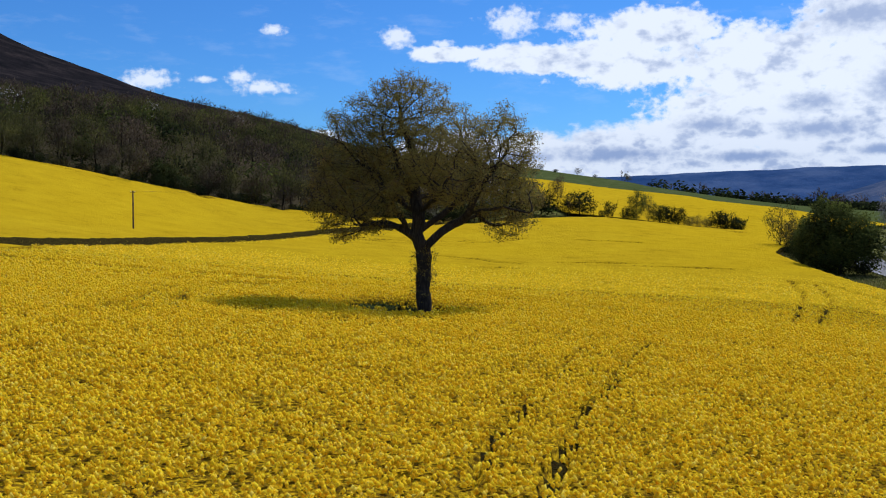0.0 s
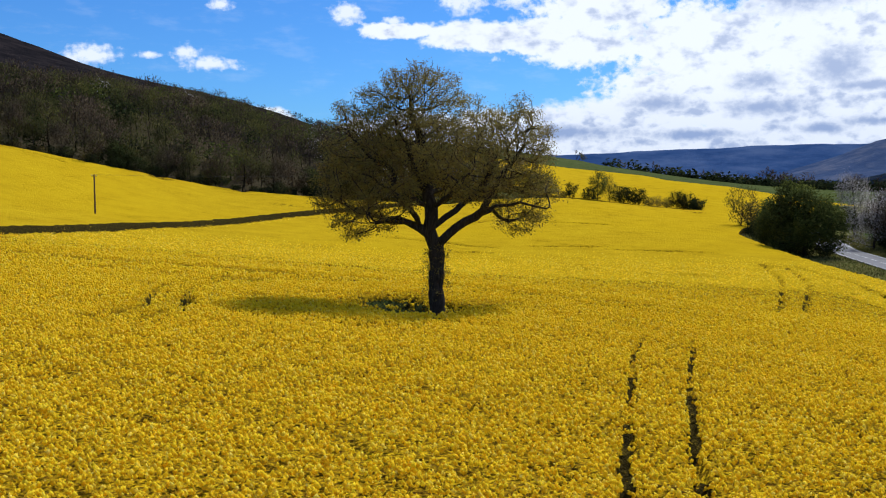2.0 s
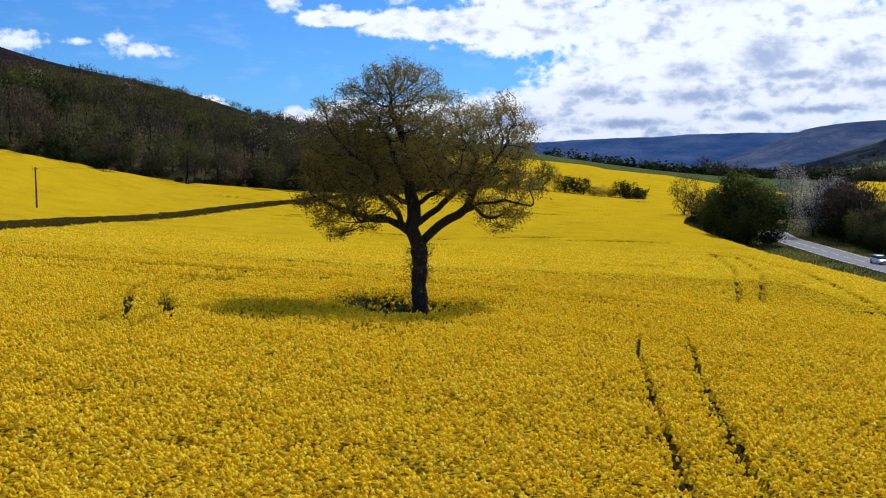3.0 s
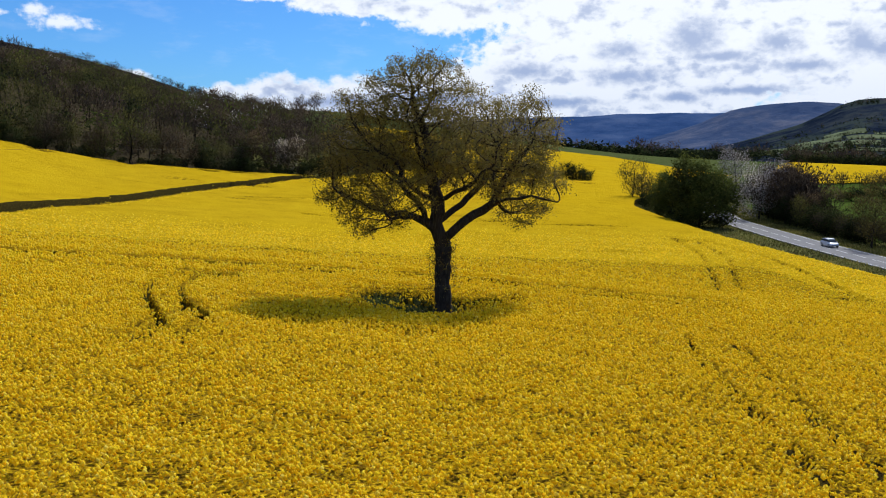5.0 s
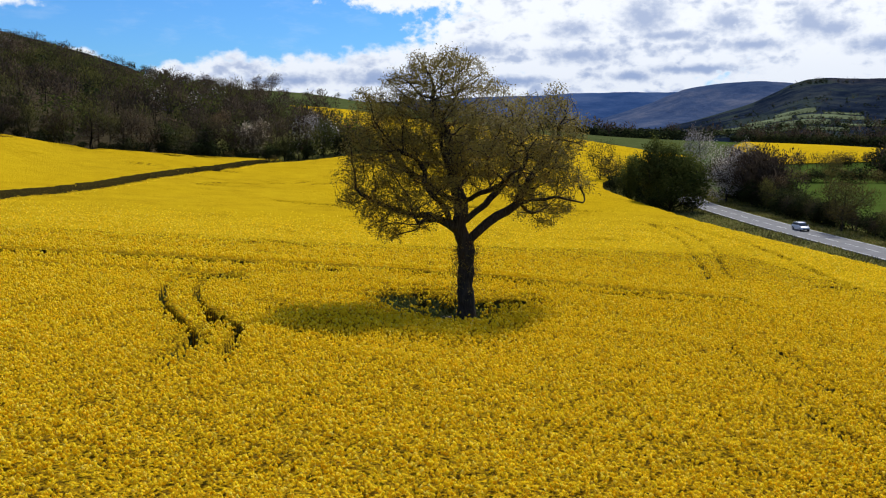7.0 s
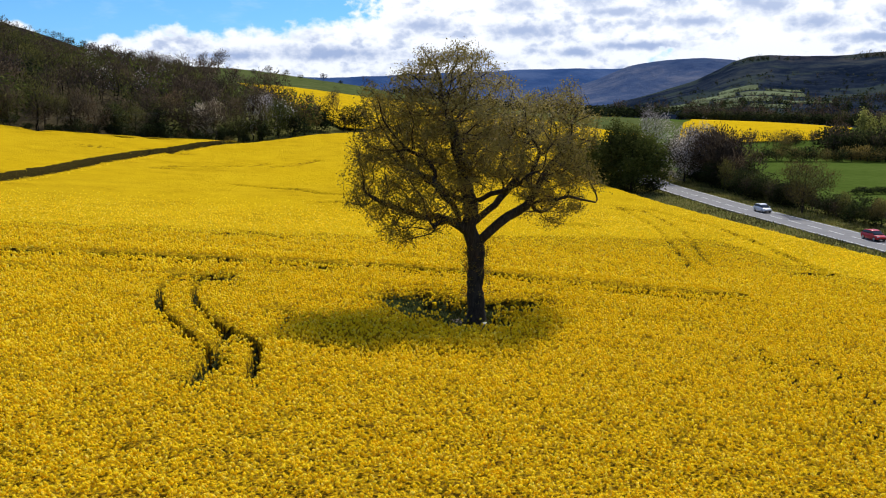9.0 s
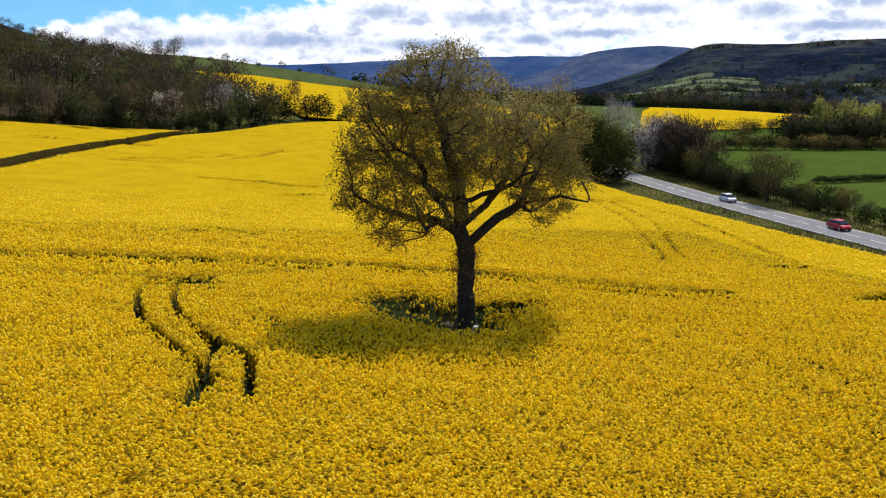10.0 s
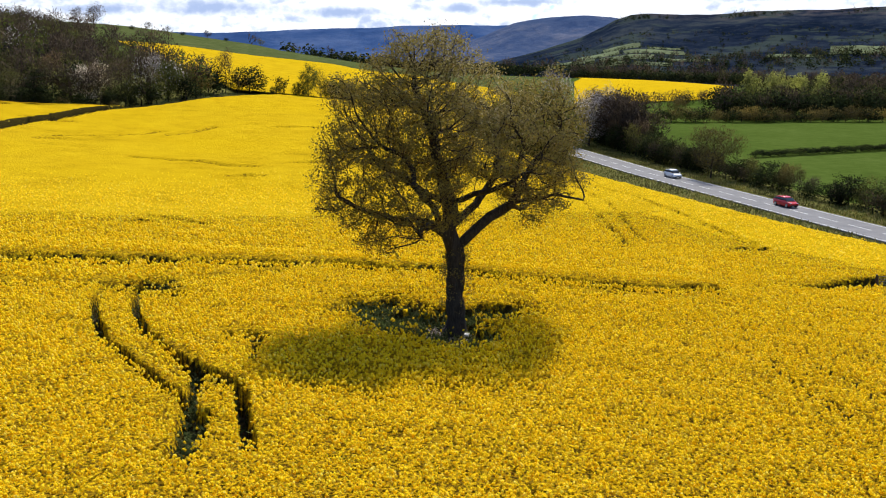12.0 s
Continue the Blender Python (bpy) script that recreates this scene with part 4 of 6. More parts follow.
def colonise(rng, start, parents, targets, step, reach, kill, rounds):
    """Limbs that grow towards free places in the crown."""
    pos, par = list(start), list(parents)
    targets = targets.copy()
    near = np.full(len(targets), 1e9)
    who = np.zeros(len(targets), int)
    fresh = list(range(len(pos)))
    for _ in range(rounds):
        if len(targets) == 0 or not fresh:
            break
        fp = np.array([pos[i] for i in fresh])
        d = np.linalg.norm(targets[:, None] - fp[None], axis=2)
        k = d.argmin(1)
        m = d[np.arange(len(targets)), k]
        closer = m < near
        near[closer], who[closer] = m[closer], np.array(fresh)[k[closer]]
        live = near < reach
        fresh = []
        ids = np.unique(who[live])
        for i in ids:
            pull = targets[live & (who == i)] - pos[i]
            pull /= np.linalg.norm(pull, axis=1, keepdims=True) + 1e-9
            w = pull.sum(0) + rng.normal(0, 0.40, 3) + (0, 0, 0.20)
            ln = np.linalg.norm(w)
            if ln < 1e-3:
                continue
            w = w / ln
            if par[i] >= 0:
                old = pos[i] - pos[par[i]]
                w = w + 0.35 * old / (np.linalg.norm(old) + 1e-9)
                w /= np.linalg.norm(w)
            pos.append(pos[i] + w * step)
            par.append(int(i))
            fresh.append(len(pos) - 1)
        gone = near < kill
        targets, near, who = targets[~gone], near[~gone], who[~gone]
    return np.array(pos), np.array(par)


def limb_paths(pos, par, tip, power, cap):
    """Radii by the pipe rule, and the unbranched runs of limbs."""
    n = len(pos)
    kids = [[] for _ in range(n)]
    for i, p in enumerate(par):
        if p >= 0:
            kids[p].append(i)
    area = np.zeros(n)
    for i in range(n - 1, -1, -1):
        area[i] = tip ** power if not kids[i] else sum(area[k] for k in kids[i])
    rad = np.minimum(area ** (1 / power), cap)
    paths, stack = [], [(0, -1)]
    while stack:
        i, before = stack.pop()
        run = [before, i] if before >= 0 else [i]
        while kids[i]:
            big = max(kids[i], key=lambda k: area[k])
            for k in kids[i]:
                if k != big:
                    stack.append((k, i))
            i = big
            run.append(i)
        r = rad[run].copy()
        if before >= 0:
            r[0] = r[1]
        r[-1] *= 0.5
        paths.append(np.column_stack([pos[run], r]))
    return paths, rad, kids


def crown_targets(rng, lobes, n, hollow=0.35):
    """Random places in a union of ellipsoids, thinner in the middle."""
    out = []
    for cx, cy, cz, rx, ry, rz, share in lobes:
        m = int(n * share)
        d = rng.normal(0, 1, (m, 3))
        d /= np.linalg.norm(d, axis=1, keepdims=True)
        r = (hollow + (1 - hollow) * rng.uniform(0, 1, (m, 1)) ** 0.6)
        bumps = 1 + 0.13 * np.sin(d[:, :1] * 7 + cx) * np.cos(d[:, 1:2] * 6 + cy) + 0.08 * np.sin(d[:, 2:3] * 11 + cz)
        out.append(d * r * bumps * (rx, ry, rz) + (cx, cy, cz))
    return np.concatenate(out)


def build_oak():
    rng = np.random.default_rng(5)
    oak = thing("oak_tree", "lone mature oak with sparse bronze-green spring leaves", "tree", place=pose(0, 0, 0))
    lobes = [(-1.4, 0.9, 10.8, 3.7, 3.9, 3.0, 0.32), (-1.1, 1.2, 13.0, 2.5, 2.6, 2.0, 0.15), (-4.1, 0.5, 10.9, 2.0, 2.6, 2.2, 0.12), (-4.8, 0.0, 8.7, 1.9, 2.9, 1.6, 0.10), (4.1, 0.2, 10.2, 2.4, 3.3, 2.5, 0.20), (5.0, 0.5, 7.6, 1.9, 2.8, 1.4, 0.10),
             (-5.0, -0.6, 7.2, 1.8, 2.4, 1.1, 0.06), (1.5, 0.2, 11.0, 2.1, 3.0, 2.1, 0.07), (-3.0, -3.2, 7.2, 1.7, 1.6, 1.1, 0.035), (1.0, 4.0, 9.2, 2.6, 2.1, 2.2, 0.05), (1.3, -3.6, 9.2, 2.4, 1.9, 2.1, 0.05),
             (5.0, 1.6, 6.0, 1.4, 1.5, 0.7, 0.022), (-4.3, -1.9, 5.8, 1.4, 1.7, 0.6, 0.025)]
    # foliage stands in separate pads, with sky between them
    pads = []
    for p in crown_targets(rng, lobes, 4200, 0.55):
        if p[2] > 5.2 and all(np.linalg.norm((p - o) * (1, 1, 1.3)) > 1.08 for o in pads):
            pads.append(p)
    pads = np.array(pads)
    targets = np.repeat(pads, 34, 0) + np.clip(rng.normal(0, 1, (len(pads) * 34, 3)), -1.4, 1.4) * (0.43, 0.43, 0.24)
    targets = targets[targets[:, 2] > 5.0]
    stem = [(0, 0, -0.3), (0.0, 0.0, 0.4), (0.02, 0, 1.0), (0.03, 0, 1.6), (0.0, 0, 2.2), (0.0, 0.02, 2.8), (-0.03, 0.05, 3.4), (0.0, 0.05, 4.0), (0.02, 0.05, 4.5)]
    start = [np.array(p, float) for p in stem]
    parents = list(range(-1, len(stem) - 1))

    def limb(root, pts):
        last = root
        for p in pts:
            start.append(np.array(p, float))
            parents.append(last)
            last = len(start) - 1

    fork = len(stem) - 1
    roots = {}

    def from_last(name, root, pts):
        first = len(start)
        limb(root, pts)
        roots[name] = list(range(first, len(start)))

    # the leader leans back, two great limbs go to the sunny side, two to the other
    from_last("leader", fork, [(-0.25, 0.0, 4.95), (-0.45, 0.05, 5.5), (-0.4, 0.1, 6.1), (-0.3, 0.15, 6.8), (-0.4, 0.2, 7.5), (-0.55, 0.6, 8.2), (-0.7, 1.0, 9.0), (-0.6, 1.4, 9.8), (-0.85, 1.6, 10.6), (-1.2, 1.5, 11.4), (-1.3, 1.6, 12.2)])
    from_last("outer", fork, [(0.35, -0.2, 4.9), (0.7, -0.3, 5.25), (1.1, -0.35, 5.6), (1.6, -0.4, 6.0), (2.1, -0.45, 6.35), (2.55, -0.65, 6.75), (2.8, -0.85, 7.3), (2.7, -0.9, 8.0), (2.85, -0.95, 8.7), (3.0, -1.05, 9.4)])
    from_last("inner", roots["leader"][1], [(0.0, 0.03, 5.85), (0.5, 0.0, 6.15), (1.0, 0.05, 6.5), (1.5, 0.2, 6.9), (1.95, 0.45, 7.3), (2.4, 0.8, 7.7), (2.85, 1.2, 8.15), (3.3, 1.6, 8.65), (3.5, 1.9, 9.3)])
    from_last("droop", roots["outer"][4], [(2.7, 0.0, 6.45), (3.3, 0.5, 6.45), (3.8, 1.0, 6.25), (4.3, 1.4, 6.0), (4.8, 1.65, 5.9)])
    from_last("reach", roots["outer"][5], [(3.2, -1.0, 6.95), (3.9, -1.3, 6.9), (4.6, -1.5, 7.0), (5.3, -1.7, 6.9), (6.0, -1.8, 6.9)])
    from_last("spread", roots["outer"][6], [(3.3, -1.1, 7.9), (3.7, -1.2, 8.6), (4.0, -1.3, 9.3)])
    from_last("left", roots["leader"][0], [(-0.6, -0.05, 5.35), (-1.0, -0.13, 5.65), (-1.6, -0.2, 5.85), (-2.3, -0.3, 6.15), (-3.0, -0.35, 6.2), (-3.7, -0.4, 6.45), (-4.4, -0.4, 6.5), (-5.0, -0.4, 6.75)])
    from_last("left_up", roots["left"][1], [(-1.3, -0.4, 6.2), (-1.8, -0.8, 6.75), (-2.2, -1.1, 7.25), (-2.5, -0.7, 7.9), (-2.4, -0.35, 8.5), (-2.9, 0.0, 9.2)])
    from_last("left_far", roots["leader"][3], [(-0.9, 0.7, 7.1), (-1.5, 1.4, 7.5), (-2.0, 2.0, 7.9), (-2.45, 2.45, 8.3), (-3.1, 2.6, 9.0)])
    from_last("low_front", roots["left"][2], [(-1.9, -1.0, 5.9), (-2.4, -1.8, 6.1), (-2.9, -2.7, 6.0), (-3.4, -3.6, 6.15), (-3.8, -4.4, 6.1)])
    from_last("rise", roots["leader"][4], [(-0.8, -0.1, 8.1), (-1.2, -0.4, 8.7), (-1.6, -0.6, 9.4), (-1.7, -0.8, 10.1)])
    from_last("front", roots["leader"][3], [(0.0, -0.6, 7.1), (0.4, -1.3, 7.4), (0.7, -2.0, 7.7), (1.0, -2.8, 8.0)])
    from_last("back", roots["leader"][4], [(0.0, 0.9, 7.6), (0.3, 1.6, 7.8), (0.5, 2.4, 8.0), (0.7, 3.2, 8.3)])
    pos, par = colonise(rng, start, parents, targets, 0.27, 2.2, 0.40, 110)
    sway = ramp(pos[:, 2], 4.6, 7.0) * 0.12
    wind = np.stack([np.sin(pos[:, 2] * 2.3 + pos[:, 1] * 1.1) + 0.5 * np.sin(pos[:, 2] * 4.7 + pos[:, 0] * 2.0), np.sin(pos[:, 2] * 1.9 + pos[:, 0] * 1.3) + 0.5 * np.sin(pos[:, 0] * 4.1), np.sin(pos[:, 0] * 2.2 + pos[:, 1] * 1.7) + 0.5 * np.sin(pos[:, 1] * 4.3)], -1)
    pos = pos + wind * sway[:, None]
    paths, rad, kids = limb_paths(pos, par, 0.0125, 1.86, 0.40)
    # a flared, slightly knotted foot
    trunk = paths[0]
    low = trunk[:, 2] < 4.6
    trunk = np.concatenate([np.column_stack([np.interp(np.linspace(-0.3, 4.5, 24), trunk[low, 2], trunk[low, k]) for k in range(4)]), trunk[~low]])
    low = trunk[:, 2] < 4.6
    trunk[low, 3] = np.interp(trunk[low, 2], [-0.3, 0.1, 0.5, 1.2, 2.4, 3.4, 4.6], [0.82, 0.68, 0.53, 0.46, 0.44, 0.45, 0.48]) * (1 + 0.07 * np.sin(trunk[low, 2] * 5.1) + 0.05 * np.sin(trunk[low, 2] * 11.3))
    trunk[low, 0] += 0.05 * np.sin(trunk[low, 2] * 2.3)
    sides = lambda r: 14 if r > 0.25 else 8 if r > 0.06 else 4 if r > 0.02 else 3
    part_of("trunk", mesh_of("trunk", *tubes([trunk], sides), [M_BARK]), oak, "dark rough-barked trunk with a flared foot")
    big = [q for q in paths[1:] if q[0, 3] > 0.075 and len(q) > 5]
    for q in big:
        part_of("limb", mesh_of("limb", *tubes([q], sides), [M_BARK]), oak)
    small = [q for q in paths[1:] if not (q[0, 3] > 0.075 and len(q) > 5)]
    part_of("twig", mesh_of("twig", *tubes(small, sides), [M_BARK]), oak, "fine dark outer twigs")
    # leaves gather on the thin outer twigs, and in tufts on the lower trunk
    thin = np.array([i for i in range(len(pos)) if rad[i] < 0.034])
    gap = np.array([np.linalg.norm((pads - pos[i]) * (1, 1, 1.4), axis=1).min() for i in thin])
    thin = thin[gap < 0.72]
    q = leaf_cards(rng, pos[thin] + rng.normal(0, 0.05, (len(thin), 3)), 0.056, 15, 0.12)
    heap = pads[pads[:, 2] > 5.4]
    full = np.repeat(heap, 150, 0) + np.clip(rng.normal(0, 1, (len(heap) * 150, 3)), -2, 2) * (0.40, 0.40, 0.26)
    q = np.concatenate([q, leaf_cards(rng, full, 0.058, 1, 0.02)])
    turn = rng.uniform(0, math.tau, 150)
    low_tufts = np.column_stack([np.cos(turn) * rng.uniform(0.45, 0.85, 150), np.sin(turn) * rng.uniform(0.45, 0.85, 150), rng.choice([1.9, 2.6, 3.2, 3.7, 4.2], 150) + rng.normal(0, 0.22, 150)])
    q2 = leaf_cards(rng, low_tufts, 0.05, 9, 0.09)
    q, soft_n = facing(np.concatenate([q, q2]), np.array((0, 0, 7.5)), 0.8)
    part_of("crown", mesh_of("crown", q, np.arange(len(q)).reshape(-1, 4), [M_OAK_LEAF], normals=soft_n), oak, "thin bronze-green spring foliage")


build_oak()


# ---------------------------------------------------------------- kinds of trees
def grow(seed, tall, wide, clear, lobes, twigs, per, size, spread, tip=0.03, cap=0.3, step=0.7, upright=1.0, twiggy=False):
    """Trunk and crown of one kind of tree, standing at the origin: two pairs of vertices and faces."""
    rng = np.random.default_rng(seed)
    mid = (tall + clear) / 2
    half = (tall - clear) / 2
    parts = []
    for k in range(lobes):
        a = k / lobes * math.tau + rng.uniform(-0.4, 0.4)
        r = wide * rng.uniform(0.25, 0.5) * (1 if k else 0.2)
        s = rng.uniform(0.55, 0.8)
        parts.append((math.cos(a) * r, math.sin(a) * r, mid + half * rng.uniform(-0.45, 0.35) * upright, wide * s * 0.75, wide * s * 0.75, half * rng.uniform(0.55, 0.72), 1.0 / lobes))
    targets = crown_targets(rng, parts, twigs)
    targets = targets[targets[:, 2] > max(clear * 0.8, 0.15)]
    stem = [np.array((rng.normal(0, 0.05) * i, rng.normal(0, 0.05) * i, -0.3 + i * step), float) for i in range(max(2, int(clear / step) + 2))]
    pos, par = colonise(rng, stem, list(range(-1, len(stem) - 1)), targets, step, tall, step * 1.5, 60)
    paths, rad, kids = limb_paths(pos, par, tip, 2.2, cap)
    trunk = tubes(paths, lambda r: 6 if r > 0.15 else 3)
    thin = pos[rad < tip * 2.6]
    heart = np.array((0, 0, clear + (tall - clear) * 0.35))
    q = twig_cards(rng, thin, size, per, spread, heart) if twiggy else leaf_cards(rng, thin, size, per, spread)
    q, soft_n = facing(q, heart)
    return trunk, (q, np.arange(len(q)).reshape(-1, 4), soft_n)


KINDS = {
    # name: trunk and crown shapes, bark, leaves
    "bare_a": (grow(1, 13, 4.6, 3.0, 5, 300, 14, 0.32, 0.5, twiggy=True), M_BARK, M_TWIGS),
    "bare_b": (grow(2, 11, 4.0, 2.0, 4, 280, 14, 0.31, 0.5, twiggy=True), M_BARK, M_TWIGS),
    "bud_a": (grow(3, 12, 4.6, 2.5, 5, 320, 18, 0.24, 0.5, twiggy=True), M_BARK, M_OLIVE),
    "bud_b": (grow(4, 10, 4.2, 1.0, 5, 320, 18, 0.26, 0.5, twiggy=True), M_BARK, M_OLIVE),
    "green_a": (grow(5, 12, 5.6, 0.3, 9, 900, 46, 0.205, 0.5), M_BARK, M_GREEN),
    "green_b": (grow(6, 8, 4.6, 0.2, 6, 420, 30, 0.15, 0.45), M_BARK, M_GREEN),
    "dark_a": (grow(7, 6, 4.0, 0.1, 6, 400, 18, 0.19, 0.42), M_BARK, M_DARK),
    "dark_b": (grow(8, 9, 4.4, 0.2, 6, 420, 18, 0.21, 0.48), M_BARK, M_DARK),
    "blossom": (grow(9, 10, 4.4, 0.5, 7, 500, 28, 0.10, 0.45), M_BARK, M_BLOSSOM),
    "poplar": (grow(10, 15, 1.9, 0.6, 4, 280, 18, 0.22, 0.4), M_BARK, M_POPLAR),
    "round": (grow(11, 9, 5.6, 1.8, 8, 700, 22, 0.24, 0.42, twiggy=True), M_BARK, M_LIT_BUDS),
    "hedge": (grow(12, 3.2, 2.4, 0.05, 5, 190, 14, 0.17, 0.3, 0.02, 0.08, 0.5), M_BARK, M_DARK),
    "hedge_bud": (grow(13, 3.4, 2.4, 0.05, 5, 190, 14, 0.24, 0.3, 0.02, 0.08, 0.5, twiggy=True), M_BARK, M_LIT_BUDS),
}
MESHES = {}
for kind_name, ((trunk, crown), bark, leaf) in KINDS.items():
    MESHES[kind_name] = (mesh_of("trunk", *trunk, [bark]), mesh_of("crown", *crown[:2], [leaf], normals=crown[2]))


def tree_at(kind_name, x, y, size=1.0, wide=1.0, turn=0.0, name="tree", label="", category="tree", group="", sink=0.0):
    """One tree or bush: an Empty at its foot with a trunk and a crown."""
    ob = thing(name, label, category, group, place=pose(x, y, float(land(x, y)) - sink, 0, 0, turn))
    ob.scale = (size * wide, size * wide, size)
    for part_name, me in zip(("trunk", "crown"), MESHES[kind_name]):
        part_of(part_name, me, ob)
    return ob


def thicket(name, places, label, category, group=""):
    """Many far trees in one mesh: rows of kind, x, y, size, turn, leaves."""
    order = sorted({p[0] for p in places})
    mats, slot_of = [], {}
    for k in order:
        for m in KINDS[k][1:]:
            if m not in mats:
                mats.append(m)
        slot_of[k] = (mats.index(KINDS[k][1]), mats.index(KINDS[k][2]))
    verts, faces, slots, normals, base = [], [], [], [], 0
    for k, x, y, size, turn, thin in places:
        c, s = math.cos(turn), math.sin(turn)
        z = float(land(x, y)) - 0.2
        for i, (v, f, *n) in enumerate(KINDS[k][0]):
            if i == 1:
                n = n[0].reshape(-1, 4, 3)
                q = v.reshape(-1, 4, 3)
                every = max(1, len(q) // thin)
                q, n = q[::every], n[::every].reshape(-1, 3)
                mid = q.mean(1, keepdims=True)
                v = (mid + (q - mid) * every ** (0.38 if thin <= 100 else 0.20 if k == "green_a" else 0.33)).reshape(-1, 3)
                f = np.arange(len(v)).reshape(-1, 4)
            else:
                f = f[:max(6, thin // 5)]
                v = v[:f.max() + 1]
                n = v * (1, 1, 0) + (0.01, 0.02, 0.1)
            w = np.column_stack([(v[:, 0] * c - v[:, 1] * s) * size * 1.25 + x, (v[:, 0] * s + v[:, 1] * c) * size * 1.25 + y, v[:, 2] * size + z])
            verts.append(w)
            normals.append(np.column_stack([n[:, 0] * c - n[:, 1] * s, n[:, 0] * s + n[:, 1] * c, n[:, 2]]))
            faces.append(f + base)
            slots.append(np.full(len(f), slot_of[k][i]))
            base += len(w)
    me = mesh_of(name, np.concatenate(verts), np.concatenate(faces), mats, np.concatenate(slots), normals=np.concatenate(normals))
    return tagged(new(name, me), label, category, group, "stuff")


# ---------------------------------------------------------------- the wood on the slope
def plant_wood():
    rng = np.random.default_rng(21)
    edge = [(8, 213), (-4, 207), (-26, 202), (-41, 199), (-57, 195), (-67, 191), (-76, 185), (-88, 179), (-100, 175), (-160, 168)]
    ex, ey = np.array(edge).T
    s = np.concatenate([[0], np.cumsum(np.hypot(np.diff(ex), np.diff(ey)))])
    looks = {"bare_a": "tall bare grey-brown tree at the wood's edge", "bare_b": "bare twiggy tree at the wood's edge", "bud_a": "woodland tree with opening olive buds",
             "bud_b": "bushy woodland tree with olive buds", "dark_b": "dark ivy-clad tree at the wood's edge", "green_b": "fresh green bush at the wood's edge", "blossom": "white blossoming tree among bare trees"}
    at = 2.0
    while at < s[-1]:
        x, y = np.interp(at, s, ex), np.interp(at, s, ey)
        k = rng.choice(["bare_a", "bare_b", "bud_a", "bud_b", "dark_b", "green_b", "blossom"], p=[0.26, 0.26, 0.17, 0.13, 0.12, 0.04, 0.02])
        tree_at(k, x + rng.normal(0, 1), y + rng.uniform(0, 5), rng.uniform(0.8, 1.1), 1.05, rng.uniform(0, 360), "woodland_tree", looks[k], "tree", "trees along the wood's edge")
        if rng.uniform() < 0.8:
            tree_at(rng.choice(["dark_a", "hedge", "hedge_bud"]), x + 2, y - 0.5, rng.uniform(0.6, 0.95), 1.1, rng.uniform(0, 360), "bush", "low dark scrub at the foot of the wood", "bush", "scrub along the wood's edge")
        for _ in range(2):
            tree_at(rng.choice(["dark_a", "hedge", "hedge_bud"], p=[0.5, 0.3, 0.2]), x + rng.uniform(-3, 3), y + rng.uniform(1, 7), rng.uniform(0.5, 0.8), 1.2, rng.uniform(0, 360), "bush", "dark undergrowth inside the wood's edge", "bush", "scrub along the wood's edge")
        at += rng.uniform(4.0, 6.2)
    places = []
    corners = WOOD
    for gy in np.arange(170, 570, 9.0):
        for gx in np.arange(-330, 44, 9.0):
            x, y = gx + rng.uniform(-3.4, 3.4), gy + rng.uniform(-3.4, 3.4)
            if not inside(np.array(x), np.array(y), corners) or rng.uniform() < 0.06:
                continue
            if x < -0.62 * (y + 54) - 18:
                continue
            kinds = ["bare_a", "bare_b", "bud_a", "bud_b", "dark_b", "green_a", "blossom"]
            k = rng.choice(kinds, p=[0.30, 0.25, 0.20, 0.15, 0.04, 0.04, 0.02] if x > -45 else [0.14, 0.14, 0.34, 0.26, 0.08, 0.03, 0.01])
            places.append((k, x, y, rng.uniform(0.88, 1.22), rng.uniform(0, 6.28), 420 if y < 235 else 190))
    # low dark scrub and bare trees up to the moor's edge
    for gy in np.arange(440, 830, 13.0):
        for gx in np.arange(-230, 60, 13.0):
            x, y = gx + rng.uniform(-6, 6), gy + rng.uniform(-6, 6)
            if inside(np.array(x), np.array(y), corners) or x < -0.36 * (y + 47) + 70 or x > 20 - 0.3 * (y - 560) or rng.uniform() < 0.15:
                continue
            places.append((rng.choice(["bare_a", "bare_b", "bud_a", "dark_b"], p=[0.4, 0.3, 0.1, 0.2]), x, y, rng.uniform(0.22, 0.42) + 0.35 * float(ramp(x + 0.25 * (y - 560), -70, 0)), rng.uniform(0, 6.28), 60))
    thicket("wood", places, "dense spring woodland climbing the slope, mostly bare and brown", "woodland")


plant_wood()


